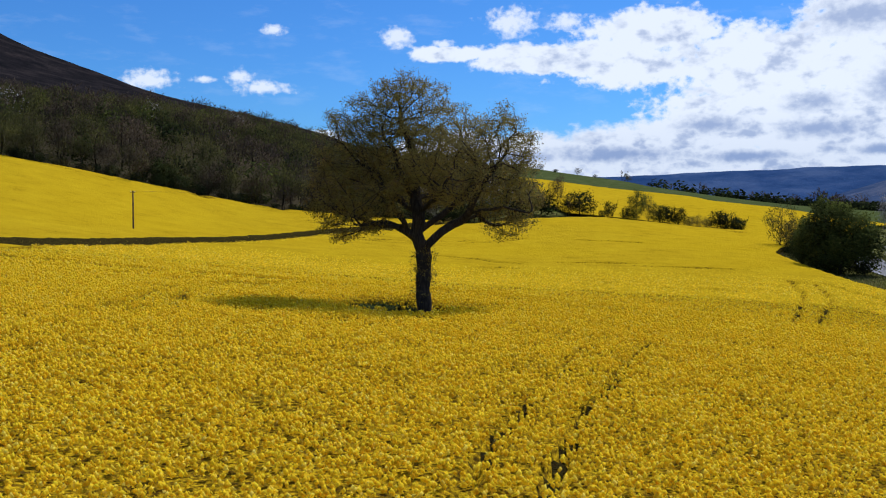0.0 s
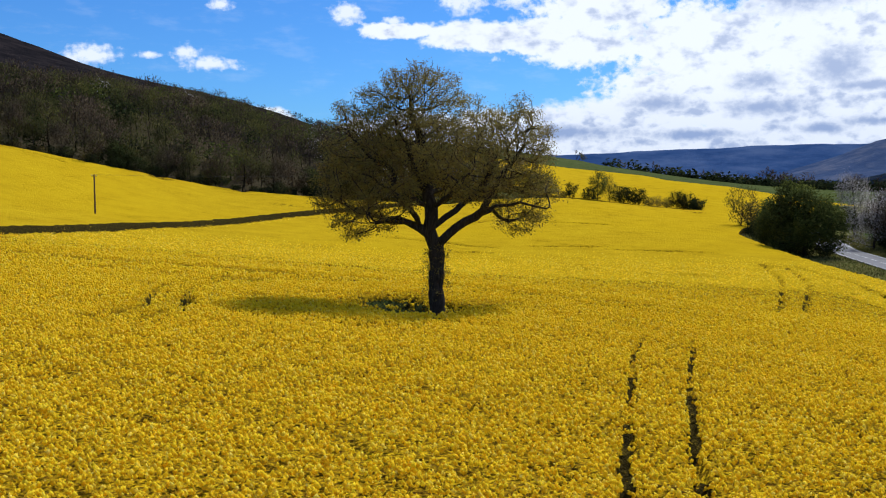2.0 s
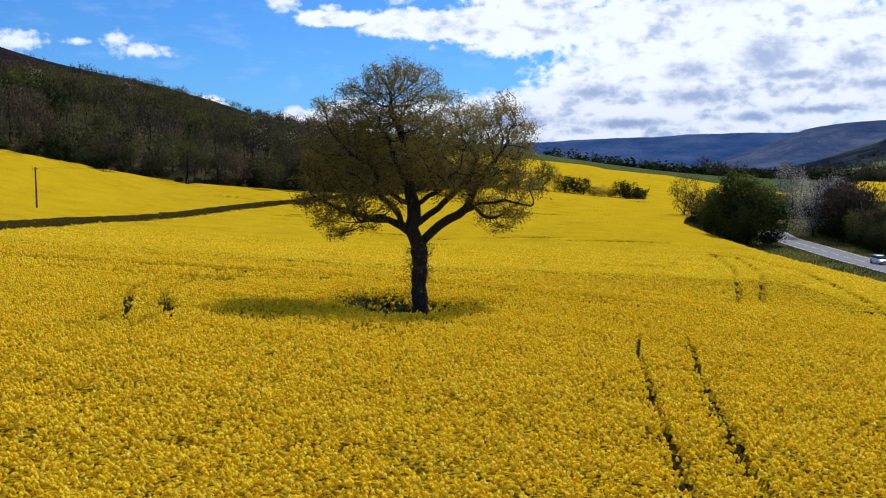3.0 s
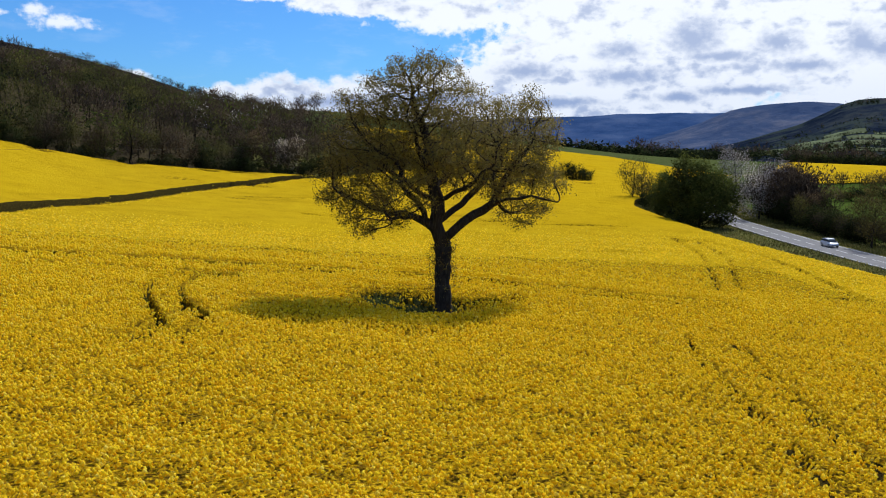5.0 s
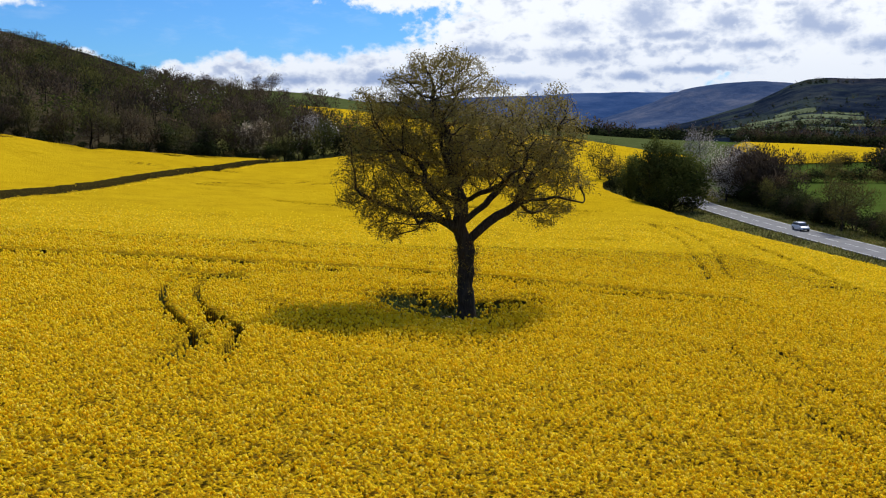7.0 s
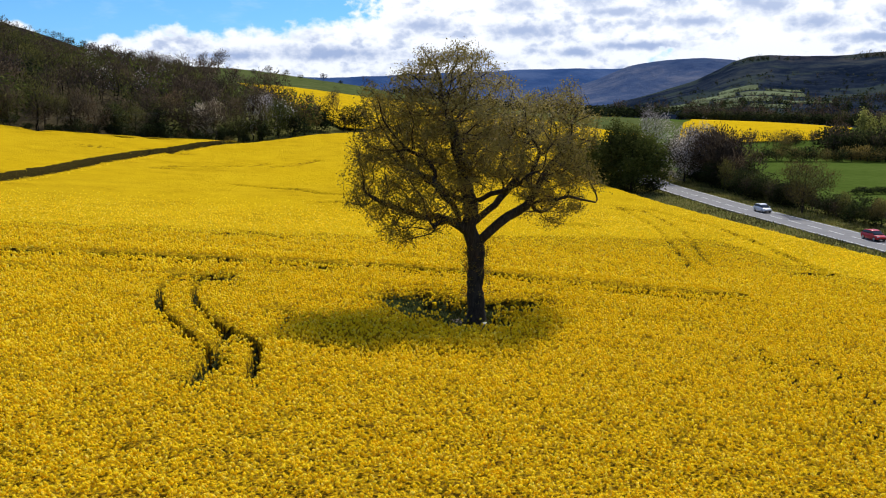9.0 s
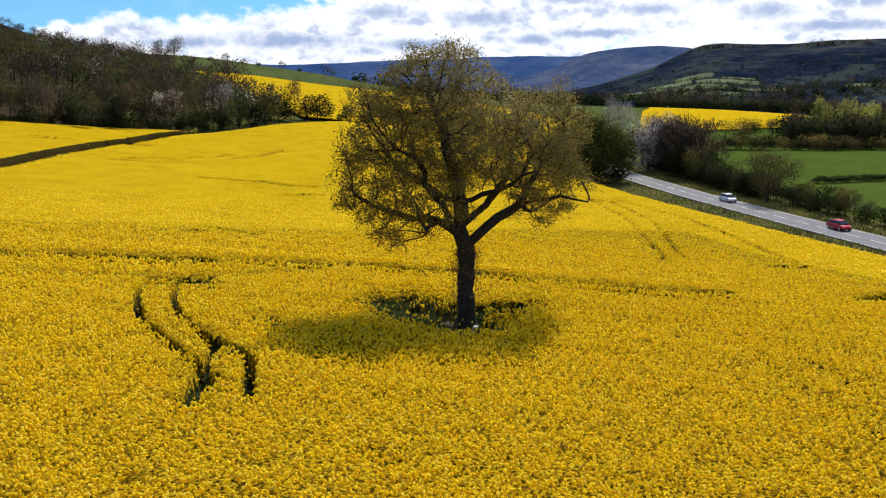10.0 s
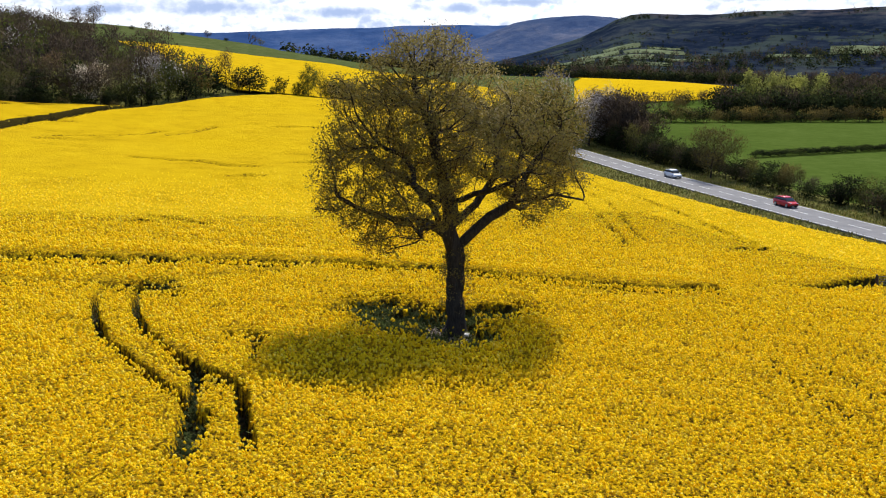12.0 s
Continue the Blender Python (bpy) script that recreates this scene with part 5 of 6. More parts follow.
# ---------------------------------------------------------------- hedges and roadside trees
def plant_hedges():
    rng = np.random.default_rng(8)
    turn = lambda: rng.uniform(0, 360)
    # the corner of the field, below the wood
    for k, x, y, size, wide, label in (
            ("dark_a", 8, 217.5, 1.0, 1.05, "round dark green bush at the end of the ditch"), ("dark_b", 15, 221, 0.75, 0.9, "dark ivy-grown tree at the field corner"),
            ("blossom", 15, 231, 1.25, 1.0, "pale blossoming tree at the wood's corner"), ("bud_b", 25, 233, 1.1, 0.9, "olive budding tree at the wood's corner"),
            ("green_b", 20.5, 226.5, 1.4, 0.8, "grey-green willow bush by the hedge"), ("bare_b", 28, 238, 1.02, 1.0, "bare brown tree at the wood's corner"),
            ("bare_a", 33, 245, 0.85, 1.0, "bare brown tree ending the wood"), ("bare_b", 6, 224, 1.25, 1.0, "bare brown tree behind the corner bush"),
            ("bud_a", 22, 240, 0.98, 1.0, "olive budding tree at the wood's corner"), ("blossom", -2, 214, 1.1, 1.1, "pale blossoming tree at the wood's corner")):
        tree_at(k, x, y, size, wide, turn(), "corner_tree" if "tree" in label else "bush", label, "tree" if "tree" in label else "bush", "trees at the wood's corner")
    # the thin hedge between the two fields
    tree_at("bare_a", 41.5, 250, 1.05, 0.8, turn(), "hedgerow_tree", "half-leafed tree standing in the hedge", "tree")
    for k, x, y, size, wide in (("dark_a", 49.5, 252, 0.95, 1.2), ("hedge", 57, 250.5, 0.6, 0.8), ("hedge", 59.5, 251, 1.2, 0.55), ("dark_a", 66, 252, 0.55, 0.9), ("green_b", 69, 252, 0.85, 0.85), ("bud_b", 73, 251.5, 0.66, 0.8),
                                ("dark_a", 76.5, 251, 0.78, 0.8), ("hedge", 79.5, 251, 1.25, 0.8), ("dark_a", 83, 251, 0.75, 0.7), ("hedge_bud", 87, 251.5, 0.75, 0.9), ("hedge_bud", 90, 252, 0.85, 0.8), ("hedge_bud", 93, 252, 0.8, 0.8),
                                ("dark_a", 97, 252.5, 0.75, 0.9), ("dark_a", 100.5, 252, 0.7, 0.9), ("hedge", 104, 253, 0.95, 0.9), ("hedge", 37, 246, 1.3, 1.1), ("hedge_bud", 31, 240, 1.3, 1.1), ("hedge", 26, 231, 1.2, 1.1), ("hedge", 14, 220, 1.2, 1.2), ("hedge_bud", 45, 250, 1.2, 1.1), ("dark_a", 36, 249, 0.9, 1.0)):
        look_of = "dark leafy hedge bush" if "dark" in k or k == "hedge" else "half-bare hedge bush"
        tree_at(k, x, y, size * 1.62, wide * 0.98, turn(), "hedge_bush", look_of + " between the two rapeseed fields", "bush", "bushes of the field hedge")
    # trees on the field's roadside corner
    for k, x, y, size, wide, label in (
            ("green_a", 83.5, 129, 1.28, 1.2, "big round green-leaved tree at the field's edge"), ("green_a", 86.5, 150, 0.95, 1.0, "leafy green tree beside the road"),
            ("bud_b", 89, 163, 1.05, 0.85, "olive budding tree beside the road"), ("bud_b", 93, 186, 1.3, 1.0, "bushy half-bare tree beside the road"), ("dark_a", 85, 141, 1.0, 0.9, "dark bush at the field's edge"),
            ("green_b", 87.5, 158, 1.1, 0.8, "green bush at the field's edge"), ("dark_a", 86.5, 124.5, 0.55, 0.95, "low dark bush at the field's edge"), ("dark_a", 91, 172, 0.8, 0.8, "dark bush at the field's edge"),
            ("dark_a", 100, 193, 0.7, 1.0, "dark bush at the field's edge"), ("bare_b", 97, 189, 0.85, 1.0, "bare thorn bush at the field's edge"), ("hedge", 94, 178, 1.2, 1.1, "low dark bush at the field's edge"), ("hedge", 84.5, 136, 1.0, 1.0, "low dark bush at the field's edge"), ("dark_a", 103, 251, 0.8, 1.0, "small dark bush at the field's far corner"), ("bud_b", 88, 146, 0.9, 0.9, "olive thorn bush beside the road")):
        tree_at(k, x, y, size, wide, turn(), "roadside_tree" if "tree" in label else "bush", label, "tree" if "tree" in label else "bush", "roadside trees")
    # the tall hedge on the far side of the road
    for k, x, y, size, wide, label in (
            ("blossom", 127, 190, 1.75, 0.8, "tall white blossoming cherry by the road"), ("blossom", 108.5, 147, 1.45, 1.1, "white blossoming cherry by the road"),
            ("bare_a", 118, 158, 1.05, 1.0, "bare brown tree by the road"), ("bare_a", 114, 143, 1.1, 0.9, "bare brown tree by the road"), ("bare_b", 112, 138, 1.15, 0.9, "bare brown tree by the road"),
            ("bare_a", 109.5, 132, 0.95, 0.9, "bare brown tree by the road"), ("bare_b", 108, 126, 0.8, 1.0, "bare thorn by the road"), ("bud_a", 115, 152, 0.95, 1.0, "budding tree by the road"),
            ("dark_b", 113, 150, 0.75, 1.0, "dark ivy thicket behind the cherries"), ("dark_b", 105.5, 131, 0.75, 1.0, "dark ivy thicket by the road"), ("bud_b", 104.5, 123, 0.75, 1.1, "budding thorn by the road"),
            ("dark_b", 103.5, 117, 0.70, 1.0, "dark ivy thicket by the road"), ("bud_b", 102.5, 112, 0.60, 1.2, "budding thorn by the road"), ("dark_a", 101.5, 107, 0.95, 1.0, "dark thicket by the road"),
            ("bud_b", 100.5, 103, 0.52, 1.2, "budding thorn by the road"), ("dark_a", 100, 98, 0.80, 1.1, "dark thicket by the road"), ("bud_b", 98.5, 95, 0.48, 1.2, "budding thorn by the road"),
            ("round", 94.5, 87.5, 1.05, 1.05, "round half-bare tree in the roadside hedge"), ("dark_a", 96.5, 82, 0.75, 1.1, "dark thicket by the road"), ("bud_b", 96, 78, 0.50, 1.2, "budding thorn by the road"),
            ("dark_a", 95, 73, 0.80, 1.1, "dark thicket by the road"), ("round", 94.5, 69, 0.52, 1.0, "low spreading thorn by the road"), ("bare_b", 93.5, 63.5, 0.36, 1.2, "bare thorn by the road"), ("dark_a", 93, 59, 0.5, 1.1, "dark thicket by the road"),
            ("dark_a", 92, 55, 0.80, 1.1, "dark thicket by the road"), ("bud_b", 91.5, 51, 0.52, 1.1, "budding thorn by the road"), ("dark_a", 90.5, 46, 0.85, 1.1, "dark thicket by the road"), ("dark_a", 89.5, 40, 0.8, 1.1, "dark thicket by the road"),
            ("bare_b", 122, 170, 1.1, 1.0, "bare brown tree by the road"), ("bud_a", 128, 182, 0.9, 1.0, "budding tree by the road"), ("dark_b", 132, 196, 0.8, 1.0, "dark thicket by the road"), ("dark_b", 138, 214, 0.8, 1.0, "dark thicket by the road")):
        tree_at(k, x, y, size, wide, turn(), "roadside_tree" if "tree" in label or "cherry" in label else "thorn_bush", label, "tree" if "tree" in label or "cherry" in label else "bush", "far roadside hedge")
    places = []
    for _ in range(190):
        y = rng.uniform(34, 175)
        if 57 < y < 70 and rng.uniform() < 0.6:
            continue
        x = float(curve_at(y, ROAD)) + (rng.uniform(8.8, 13) if y < 128 else rng.uniform(12, 20))
        size = rng.uniform(0.24, 0.42) if y < 90 else rng.uniform(0.34, 0.56) if y < 126 else rng.uniform(0.6, 1.0)
        places.append((rng.choice(["bare_b", "dark_b", "bud_b", "dark_a"], p=[0.36, 0.22, 0.26, 0.16]), x, y, size, rng.uniform(0, 6.28), 260))
    for _ in range(30):
        y = rng.uniform(130, 170)
        places.append((rng.choice(["bare_a", "bare_b", "bud_a"], p=[0.6, 0.25, 0.15]), float(curve_at(y, ROAD)) + rng.uniform(11, 18), y, rng.uniform(0.85, 1.1), rng.uniform(0, 6.28), 420))
    thicket("roadside_thicket", places, "dense unkempt thorn and ivy thicket along the road", "thicket")
    # hedge across the pasture and its far boundary
    for i, u in enumerate(np.linspace(0, 1, 26)):
        tree_at("hedge", 128 + 55 * u, 110.8 + 0.5 * u, 0.48 + 0.06 * math.sin(i * 2.1), 1.7, turn(), "clipped_hedge", "low dark clipped hedge across the pasture", "hedge", "pasture hedge")
    for i, u in enumerate(np.linspace(0, 1, 30)):
        k = "hedge_bud" if i % 3 else "hedge"
        tree_at(k, 140 + 118 * u, 217 - 36 * u + rng.normal(0, 0.8), rng.uniform(1.15, 1.75), 1.4, turn(), "hedge_bush", "tangled brown hedge along the pasture", "bush", "far pasture hedge", 0.5)
    tree_at("round", 186, 208, 0.95, 0.8, turn(), "hedgerow_tree", "round-headed bare tree in the far hedge", "tree")
    tree_at("bare_b", 160, 216, 0.9, 0.9, turn(), "hedgerow_tree", "bare tree in the far hedge", "tree")
    for i in range(12):
        x, y = 268 + i * 2.8 + rng.normal(0, 0.6), 262 - i * 1.2 + rng.normal(0, 1.5)
        tree_at("poplar", x, y, rng.uniform(0.95, 1.25), 1.1, turn(), "poplar", "tall narrow poplar with yellow-green young leaves", "tree", "row of poplars")
    places = []
    for _ in range(230):
        u = rng.uniform()
        x, y = 211 + 160 * u + rng.normal(0, 3), 204 - 17 * u + 36 * rng.uniform(0, 1) ** 1.9 - 1
        places.append((rng.choice(["dark_b", "bare_b", "bud_b", "dark_a"], p=[0.55, 0.2, 0.15, 0.1]), x, y, rng.uniform(0.85, 1.35), rng.uniform(0, 6.28), 200))
    for _ in range(70):
        u = rng.uniform()
        places.append((rng.choice(["bare_b", "bud_b", "dark_a"], p=[0.5, 0.3, 0.2]), 168 + 135 * u, 246 + 50 * u + rng.uniform(-5, 2), rng.uniform(0.4, 0.75), rng.uniform(0, 6.28), 160))
    thicket("copse", places, "dark copse behind the pasture", "woodland")
    # belts of trees along the valley and over the green hill's shoulder
    places = []
    for _ in range(600):
        u = rng.uniform()
        x, y = 470 + 620 * u + rng.normal(0, 25), 880 - 300 * u + rng.uniform(-10, 150)
        places.append((rng.choice(["dark_b", "bare_a", "bud_a"], p=[0.6, 0.25, 0.15]), x, y, rng.uniform(0.8, 1.25), rng.uniform(0, 6.28), 24))
    for _ in range(560):
        u = rng.uniform()
        x, y = 190 + 330 * u + rng.normal(0, 14), 640 + 190 * u + rng.uniform(0, 200)
        places.append((rng.choice(["dark_b", "bare_a"], p=[0.92, 0.08]), x, y, rng.uniform(1.1, 1.8), rng.uniform(0, 6.28), 40))
    for _ in range(420):
        u, far = rng.uniform(), rng.uniform(4, 90)
        x, y = 470 - 16 * u + far * 0.75, 720 - 270 * u + far * 0.6
        places.append((rng.choice(["dark_b", "bare_a", "bud_a"], p=[0.6, 0.25, 0.15]), x, y, rng.uniform(0.7, 1.15), rng.uniform(0, 6.28), 55))
    # hedgerows and copses on the flank of the hill across the valley
    for a0, a1, r0, r1 in PASTURES[:13]:
        for a, r in [(a0 + (a1 - a0) * u, r0 - 4) for u in np.linspace(0, 1, 14)] + [(a1 + 0.1, r0 + (r1 - r0) * u) for u in np.linspace(0, 1, 4)] + [(a0 + (a1 - a0) * u, r1 + 4) for u in np.linspace(0, 1, 9)]:
            x, y = bearing(a + rng.normal(0, 0.08), r + rng.normal(0, 2))
            places.append((rng.choice(["dark_b", "bud_a"], p=[0.8, 0.2]), float(x), float(y), rng.uniform(0.3, 0.62), rng.uniform(0, 6.28), 24))
    # scattered trees and copses on the flank and along its crest
    for _ in range(520):
        a = rng.uniform(30, 52)
        x, y = bearing(a, rng.uniform(1090, 1560))
        if any(p[0] - 0.2 < a < p[1] + 0.2 and p[2] - 8 < math.hypot(x + 8, y + 47) < p[3] + 8 for p in PASTURES):
            continue
        places.append((rng.choice(["dark_b", "bud_a", "bare_a"], p=[0.7, 0.15, 0.15]), float(x), float(y), rng.uniform(0.35, 0.75), rng.uniform(0, 6.28), 28))
    for _ in range(150):
        x, y = bearing(rng.choice([36.4, 37.0, 38.4, 42.6, 43.4, 45.0, 49.0]) + rng.normal(0, 0.5), rng.uniform(1715, 1760))
        places.append((rng.choice(["dark_b", "bare_a"], p=[0.7, 0.3]), float(x), float(y), rng.uniform(0.35, 0.8), rng.uniform(0, 6.28), 24))
    for _ in range(420):
        u = rng.uniform()
        x, y = 330 + 330 * u + rng.normal(0, 12), 285 + 230 * u + rng.uniform(-60, 60)
        places.append((rng.choice(["dark_b", "bare_a", "bud_a"], p=[0.65, 0.25, 0.1]), x, y, rng.uniform(0.7, 1.1), rng.uniform(0, 6.28), 50))
    thicket("valley_woods", places, "dark belts of trees along the valley floor", "woodland")
    # trees on the skyline of the green hill
    tree_at("bare_b", 29, 570, 1.55, 1.35, turn(), "skyline_tree", "big bare tree on the hilltop", "tree")
    tree_at("bare_a", 19, 566, 1.0, 1.1, turn(), "skyline_tree", "slender bare tree on the hilltop beside a larger one", "tree")
    for x, y, size, k in ((52, 575, 0.5, "dark_a"), (62, 577, 0.65, "bare_b"), (74, 578, 0.5, "bud_b"), (84, 580, 0.45, "dark_a"), (100, 580, 0.6, "bare_b"), (112, 580, 0.4, "dark_a"), (135, 578, 0.55, "bud_b"), (150, 575, 0.5, "dark_a")):
        tree_at(k, x, y, size, 1.3, turn(), "skyline_bush", "small dark thorn on the green hilltop", "bush", "thorns on the hilltop")


plant_hedges()


# ---------------------------------------------------------------- road
def strip_mesh(name, ys, left, right, lift, mats, thick=0.0):
    """A ribbon along the road between two offsets from its centre line."""
    cx = curve_at(ys, ROAD)
    slope = np.gradient(cx, ys)
    nx, ny = 1 / np.hypot(1, slope), -slope / np.hypot(1, slope)
    rows = []
    for off, drop in ((left, thick), (left, 0.0), (right, 0.0), (right, thick)):
        x, y = cx + nx * off, ys + ny * off
        rows.append(np.stack([x, y, np.full(len(ys), VALLEY) + lift - drop], -1))
    v = np.stack(rows, 1).reshape(-1, 3)
    return mesh_of(name, v, grid_faces(len(ys), 4), mats, smooth=False)


def build_road():
    ys = np.concatenate([np.arange(-60, 320, 3.0), np.arange(320, 700, 10.0)])
    road = tagged(new("road", strip_mesh("road", ys, -3.7, 3.7, 0.0, [M_ASPHALT], 0.3)), "grey asphalt country road with white markings", "road", kind="structure")
    for off in (-3.35, 3.25):
        part_of("edge_line", strip_mesh("edge_line", ys[ys < 320], off, off + 0.12, 0.006, [M_PAINT], 0.003), road)
    y = -20.0
    while y < 260:
        part_of("centre_line", strip_mesh("centre_line", np.array([y, y + 1.5, y + 3.0, y + 4.0]), -0.06, 0.07, 0.006, [M_PAINT], 0.003), road)
        y += 6.0


build_road()


def build_verges():
    """Long uncut grass on both sides of the road."""
    rng = np.random.default_rng(33)
    n = 26000
    y = rng.uniform(15, 190, n)
    c = curve_at(y, ROAD)
    near = curve_at(y, ROADSIDE)
    side = rng.uniform(0, 1, n) < 0.6
    x = np.where(side, near + rng.uniform(0, 1, n) * np.maximum(c - 4.2 - near, 0.3), c + 4.3 + rng.uniform(0, 1, n) ** 1.5 * 7)
    z = land(x, y)
    h = rng.uniform(0.15, 0.5, n)
    a = rng.uniform(0, math.tau, n)
    lean = rng.normal(0, 0.12, (n, 2))
    w = 0.10
    base = np.stack([x, y, z - 0.03], -1)
    off = np.stack([np.cos(a) * w, np.sin(a) * w, 0 * a], -1)
    tip = base + np.stack([lean[:, 0], lean[:, 1], h], -1)
    v = np.stack([base - off, base + off, tip], 1).reshape(-1, 3)
    me = mesh_of("verge_grass", v, np.arange(len(v)).reshape(-1, 3), [M_VERGE], smooth=False)
    tagged(new("verge_grass", me), "long uncut green and straw grass on the verges", "grass", kind="stuff")


M_VERGE = material("verge_blades", foliage(((0.0, (0.075, 0.090, 0.02)), (0.5, (0.135, 0.135, 0.036)), (1.0, (0.27, 0.23, 0.10))), 0.25))
build_verges()


# ---------------------------------------------------------------- cars
def box_mesh(name, lo, hi, mat, bevel=0.0):
    bm = bmesh.new()
    bmesh.ops.create_cube(bm, size=1.0)
    for v in bm.verts:
        v.co = Vector([lo[i] + (hi[i] - lo[i]) * (v.co[i] + 0.5) for i in range(3)])
    if bevel:
        bmesh.ops.bevel(bm, geom=bm.edges[:], offset=bevel, segments=2, affect="EDGES", profile=0.6)
    me = bpy.data.meshes.new(name)
    bm.to_mesh(me)
    bm.free()
    me.materials.append(mat)
    return me


def turned_mesh(name, profile, mat, sides=20):
    """A wheel-like solid turned about the y axis: (radius, y) pairs."""
    bm = bmesh.new()
    rings = [[bm.verts.new((math.cos(i / sides * math.tau) * r, y, math.sin(i / sides * math.tau) * r)) for i in range(sides)] for r, y in profile]
    for a, b in zip(rings, rings[1:]):
        for i in range(sides):
            bm.faces.new((a[i], a[(i + 1) % sides], b[(i + 1) % sides], b[i]))
    bm.faces.new(rings[0][::-1])
    bm.faces.new(rings[-1])
    me = bpy.data.meshes.new(name)
    bm.to_mesh(me)
    bm.free()
    me.materials.append(mat)
    return me


def hull_mesh(name, stations, mat, bevel=0.04):
    """A lofted body: stations of x, half width below and above, bottom and top."""
    bm = bmesh.new()
    rings = []
    for x, wl, wu, zb, zt in stations:
        zm = zb + (zt - zb) * 0.55
        rings.append([bm.verts.new(p) for p in ((x, -wl * 0.92, zb), (x, -wl, zm), (x, -wu, zt), (x, wu, zt), (x, wl, zm), (x, wl * 0.92, zb))])
    for a, b in zip(rings, rings[1:]):
        for i in range(6):
            bm.faces.new((a[i], a[(i + 1) % 6], b[(i + 1) % 6], b[i]))
    bm.faces.new(rings[0][::-1])
    bm.faces.new(rings[-1])
    bmesh.ops.recalc_face_normals(bm, faces=bm.faces[:])
    bmesh.ops.bevel(bm, geom=bm.edges[:], offset=bevel, segments=2, affect="EDGES", profile=0.6)
    me = bpy.data.meshes.new(name)
    bm.to_mesh(me)
    bm.free()
    me.polygons.foreach_set("use_smooth", np.full(len(me.polygons), True))
    me.materials.append(mat)
    return me


def build_car(x, y, ahead, paint, label):
    slope = float(curve_at(y + 2, ROAD) - curve_at(y - 2, ROAD)) / 4
    turn = math.degrees(math.atan2(1, slope)) + (0 if ahead else 180)
    car = thing("car", label, "car", "cars on the road", place=pose(x, y, VALLEY + 0.004, 0, 0, turn))
    body = part_of("body", hull_mesh("body", [(-2.05, 0.72, 0.66, 0.38, 0.86), (-1.9, 0.84, 0.76, 0.26, 0.98), (-0.6, 0.88, 0.80, 0.22, 0.97), (0.7, 0.88, 0.80, 0.22, 0.95), (1.6, 0.86, 0.74, 0.24, 0.82), (2.02, 0.74, 0.60, 0.34, 0.68)], paint), car)
    part_of("roof", hull_mesh("roof", [(-1.55, 0.66, 0.60, 1.22, 1.36), (-0.9, 0.68, 0.58, 1.36, 1.48), (0.0, 0.68, 0.57, 1.38, 1.50), (0.5, 0.66, 0.56, 1.30, 1.42)], paint, 0.02), body)
    part_of("glasshouse", hull_mesh("glasshouse", [(-1.95, 0.74, 0.62, 0.90, 0.99), (-1.5, 0.75, 0.63, 0.92, 1.34), (0.45, 0.75, 0.62, 0.92, 1.38), (1.2, 0.74, 0.62, 0.88, 0.97)], M_GLASS, 0.02), body, "dark tinted windows")
    for wx in (-1.28, 1.30):
        for side in (-1, 1):
            tyre = part_of("wheel", turned_mesh("wheel", [(0.22, -0.10), (0.30, -0.11), (0.325, -0.07), (0.325, 0.07), (0.30, 0.11), (0.22, 0.10)], M_TYRE), car, "black rubber tyre")
            tyre.location = (wx, side * 0.76, 0.32)
            rim = part_of("rim", turned_mesh("rim", [(0.05, 0.125 * side), (0.21, 0.118 * side), (0.22, 0.09 * side)], M_RIM), tyre, "silver alloy rim")
    for side in (-1, 1):
        part_of("headlight", box_mesh("headlight", (1.82, side * 0.56 - 0.14, 0.60), (1.99, side * 0.56 + 0.14, 0.74), M_LAMP, 0.03), car, "clear headlight")
        part_of("tail_light", box_mesh("tail_light", (-2.06, side * 0.62 - 0.10, 0.72), (-1.92, side * 0.62 + 0.10, 0.92), M_TAIL, 0.03), car, "red tail light")
        part_of("door_mirror", box_mesh("door_mirror", (0.72, side * 0.93 - 0.09, 0.92), (0.86, side * 0.93 + 0.09, 1.05), paint, 0.03), car)
    part_of("bumper", box_mesh("bumper", (1.92, -0.6, 0.30), (2.06, 0.6, 0.46), M_TYRE, 0.03), car, "dark lower grille")


build_car(float(curve_at(91, ROAD)) + 1.3, 91.0, False, M_WHITE_CAR, "small white hatchback on the asphalt road")
build_car(float(curve_at(58.5, ROAD)) + 1.3, 58.5, False, M_RED_CAR, "red hatchback on the asphalt road")


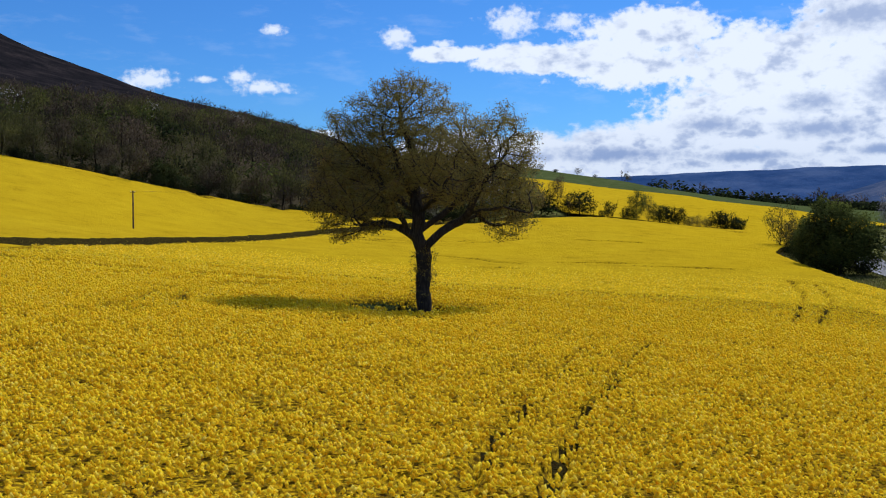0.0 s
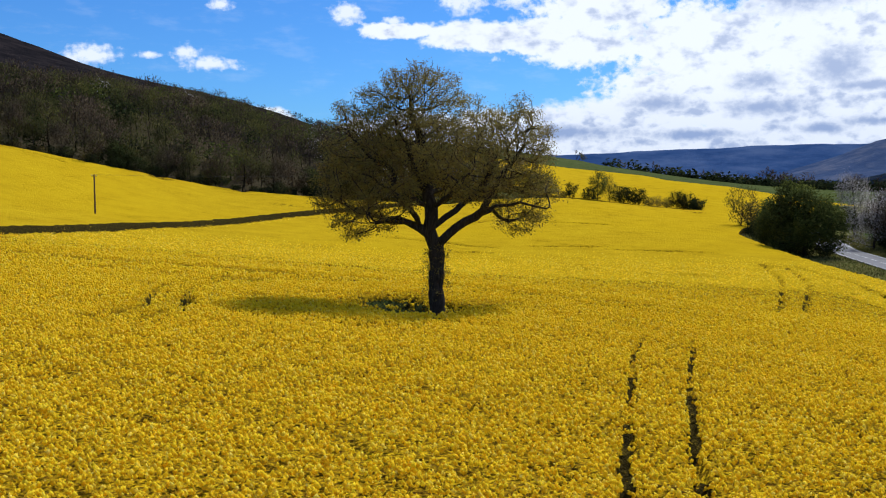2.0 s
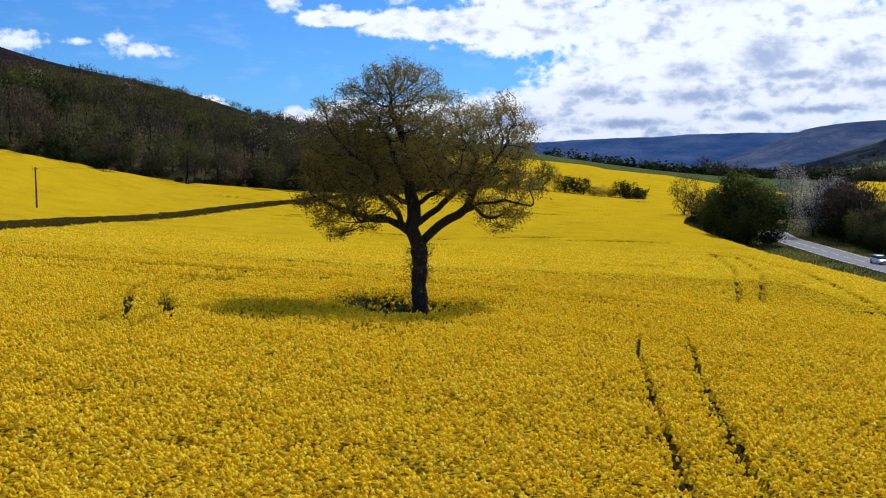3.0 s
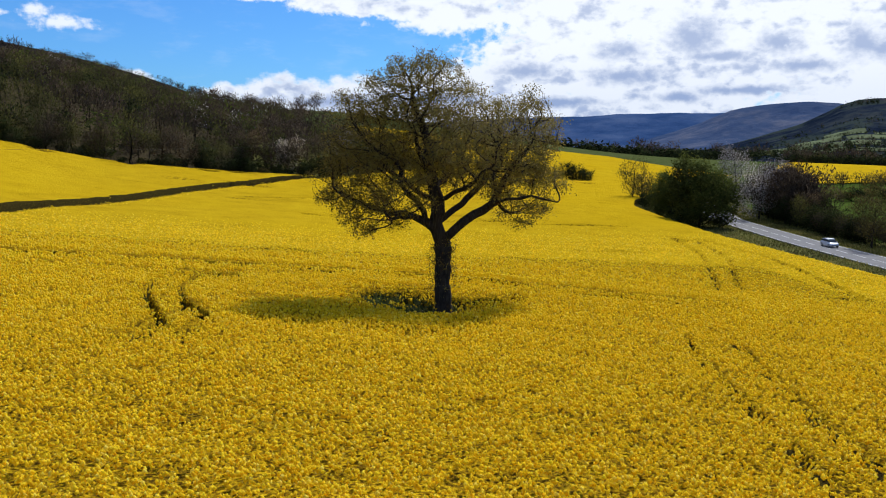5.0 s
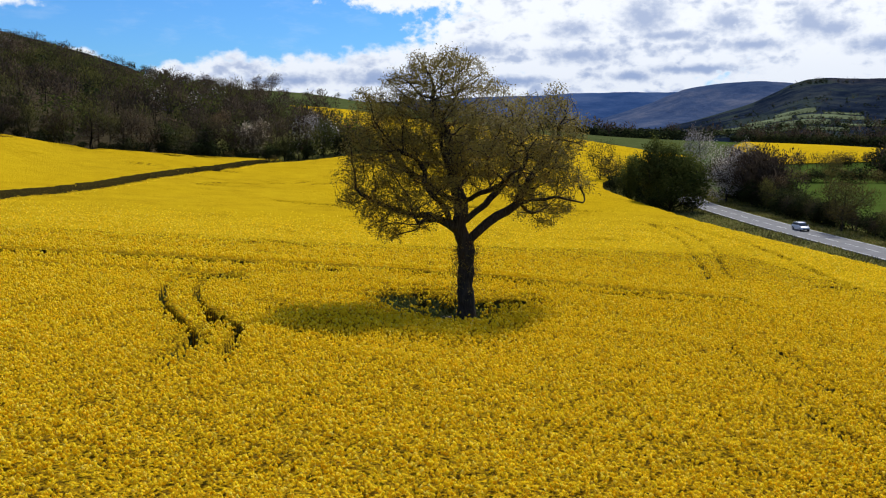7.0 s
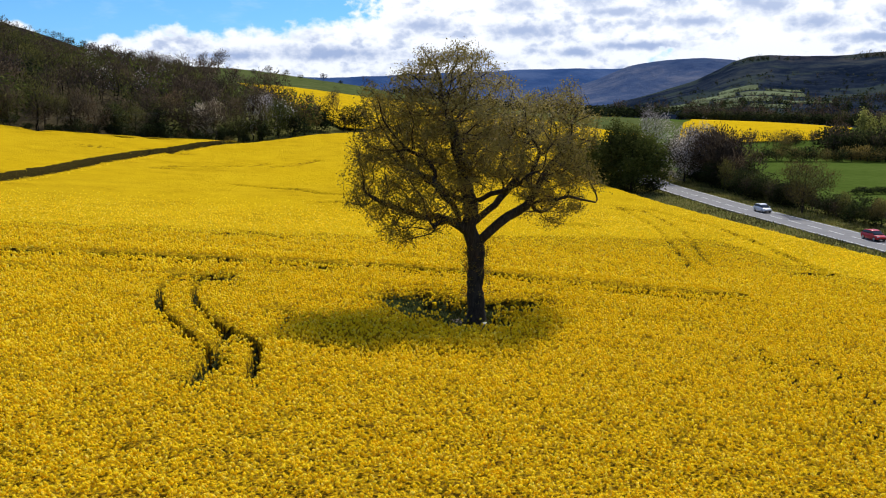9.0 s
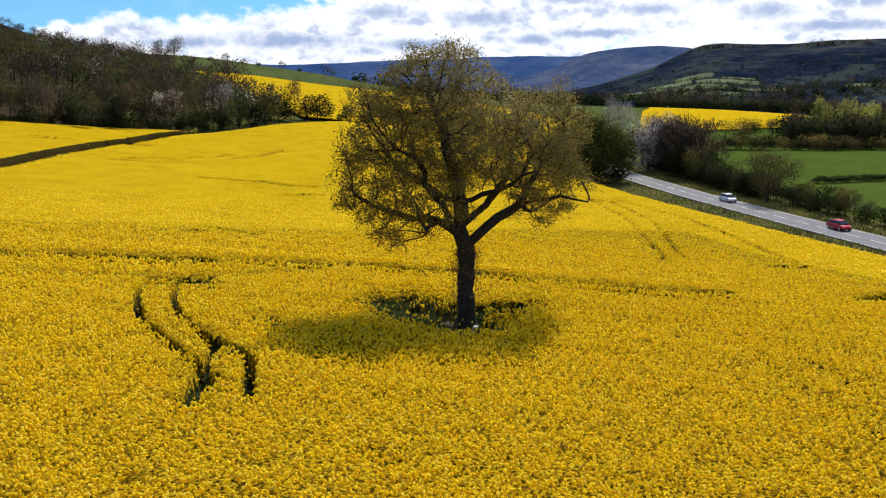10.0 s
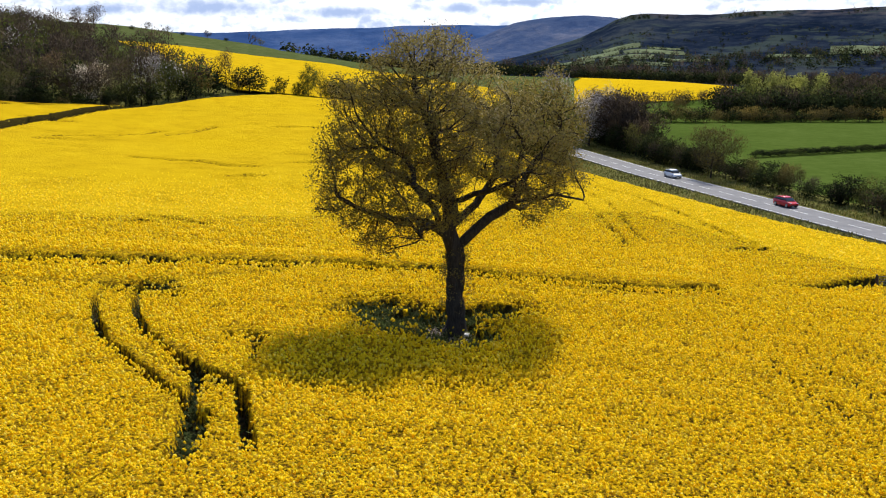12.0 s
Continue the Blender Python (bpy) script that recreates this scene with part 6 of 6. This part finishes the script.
# ---------------------------------------------------------------- pole, wire, gate, stone
def build_pole():
    x, y = -52.8, 104.9
    pole = thing("utility_pole", "weathered brown wooden utility pole standing in the rapeseed", "utility pole", place=pose(x, y, float(land(x, y))))
    rows = np.array([(0, 0, -0.5, 0.16), (0, 0, 2, 0.155), (0, 0, 5, 0.14), (0, 0, 8.5, 0.12), (0, 0, 8.55, 0.05)])
    v, f = tubes([rows], lambda r: 12)
    part_of("post", mesh_of("post", v, f, [M_WOOD]), pole)
    part_of("cross_arm", box_mesh("cross_arm", (-0.45, -0.06, 8.20), (0.45, 0.06, 8.30), M_WOOD, 0.01), pole, "short wooden cross-arm")
    for ix in (-0.36, 0.36):
        part_of("insulator", turned_mesh("insulator", [(0.03, 0), (0.07, 0.03), (0.05, 0.09), (0.07, 0.12), (0.03, 0.18)], M_STONE, 10), pole, "white insulator").matrix_local = pose(ix, 0, 8.30, 90)
    z0 = float(land(x, y)) + 8.42
    end = Vector((34.0, 262.0, float(land(34.0, 262.0)) + 9.0))
    a = Vector((x + 0.36, y, z0 + 0.04))
    rows = []
    for u in np.linspace(0, 1, 40):
        p = a.lerp(end, float(u))
        rows.append((p.x, p.y, p.z - 4.0 * u * (1 - u) * 1.6, 0.012))
    v, f = tubes([np.array(rows)], lambda r: 4)
    tagged(new("overhead_wire", mesh_of("overhead_wire", v, f, [M_TYRE])), "thin grey overhead wire running from the pole to the wood", "wire")


build_pole()


def build_gate():
    x, y = 46.0, 12.6
    gate = thing("field_gate", "dark galvanised field gate on the track through the crop", "gate", place=pose(x, y, float(land(x, y)), 0, 0, -25))
    for px in (0.0, 3.4):
        part_of("post", box_mesh("post", (px - 0.08, -0.08, -0.3), (px + 0.08, 0.08, 1.45), M_WOOD, 0.02), gate, "square wooden gatepost")
    for z in (0.25, 0.42, 0.60, 0.82, 1.05, 1.28):
        part_of("rail", box_mesh("rail", (0.10, -0.022, z - 0.022), (3.3, 0.022, z + 0.022), M_STEEL, 0.008), gate)
    for px in (0.12, 1.7, 3.28):
        part_of("upright", box_mesh("upright", (px - 0.022, -0.03, 0.22), (px + 0.022, 0.03, 1.31), M_STEEL, 0.008), gate)


build_gate()


def build_stone():
    bm = bmesh.new()
    bmesh.ops.create_icosphere(bm, subdivisions=3, radius=1.0)
    for v in bm.verts:
        k = 1 + 0.22 * noise.noise(v.co * 1.6) + 0.08 * noise.noise(v.co * 4)
        v.co = Vector((v.co.x * 0.22 * k, v.co.y * 0.15 * k, v.co.z * 0.13 * k))
    me = bpy.data.meshes.new("stone")
    bm.to_mesh(me)
    bm.free()
    me.materials.append(M_STONE)
    ob = new("stone", me)
    ob.matrix_world = pose(0.30, -0.78, float(land(0.30, -0.78)) + 0.28, 10, 8, 30)
    tagged(ob, "pale stone lying against the oak's foot", "stone")


build_stone()


# ---------------------------------------------------------------- weeds under the oak
def build_weeds():
    rng = np.random.default_rng(44)
    n = 2600
    a, r = rng.uniform(0, math.tau, n), np.sqrt(rng.uniform(0, 1, n))
    x, y = np.cos(a) * r * 4.6 - 1.2, np.sin(a) * r * 4.0 + 0.4
    keep = (bareness(x, y) > 0.45) & (wave(x, y, 0.8, 9.0) > -0.25) & (np.hypot(x, y) > 0.6)
    x, y = x[keep], y[keep]
    base = np.stack([x, y, land(x, y)], -1)
    up = np.stack([rng.normal(0, 0.08, len(x)), rng.normal(0, 0.08, len(x)), rng.uniform(0.1, 0.5, len(x))], -1)
    turn = rng.uniform(0, math.tau, len(x))
    side = np.stack([np.cos(turn), np.sin(turn), 0 * turn], -1) * 0.06
    v = np.stack([base - side * 0.3, base + up * 0.5 - side, base + up, base + up * 0.5 + side], 1).reshape(-1, 3)
    me = mesh_of("weeds", v, np.arange(len(v)).reshape(-1, 4), [M_VERGE], smooth=False)
    tagged(new("weeds", me), "low green weeds on bare soil under the oak", "weeds", kind="stuff")


build_weeds()


def build_litter():
    """Pale dead stalks lying on the bare soil round the oak's foot."""
    rng = np.random.default_rng(71)
    n = 1500
    a, r = rng.uniform(0, math.tau, n), np.sqrt(rng.uniform(0, 1, n))
    x, y = np.cos(a) * r * 2.9 - 1.1, np.sin(a) * r * 2.3 + 0.7
    keep = (bareness(x, y) > 0.6) & (np.hypot(x, y) > 0.6)
    x, y = x[keep], y[keep]
    n = len(x)
    turn = rng.uniform(0, math.tau, n)
    way = np.stack([np.cos(turn), np.sin(turn), rng.uniform(-0.1, 0.35, n)], -1) * rng.uniform(0.15, 0.4, (n, 1))
    side = np.stack([-np.sin(turn), np.cos(turn), 0 * turn], -1) * 0.022
    foot = np.stack([x, y, land(x, y) + rng.uniform(0.05, 0.2, n)], -1)
    v = np.stack([foot, foot + way * 0.5 + side, foot + way, foot + way * 0.5 - side], 1).reshape(-1, 3)
    me = mesh_of("dead_stalks", v, np.arange(len(v)).reshape(-1, 4), [M_STRAW], smooth=False)
    tagged(new("dead_stalks", me), "pale dead stalks and straw on the soil under the oak", "straw", kind="stuff")


M_STRAW = material("dead_straw", foliage(((0.0, (0.20, 0.16, 0.13)), (0.5, (0.36, 0.30, 0.25)), (1.0, (0.55, 0.48, 0.42))), 0.1))
build_litter()
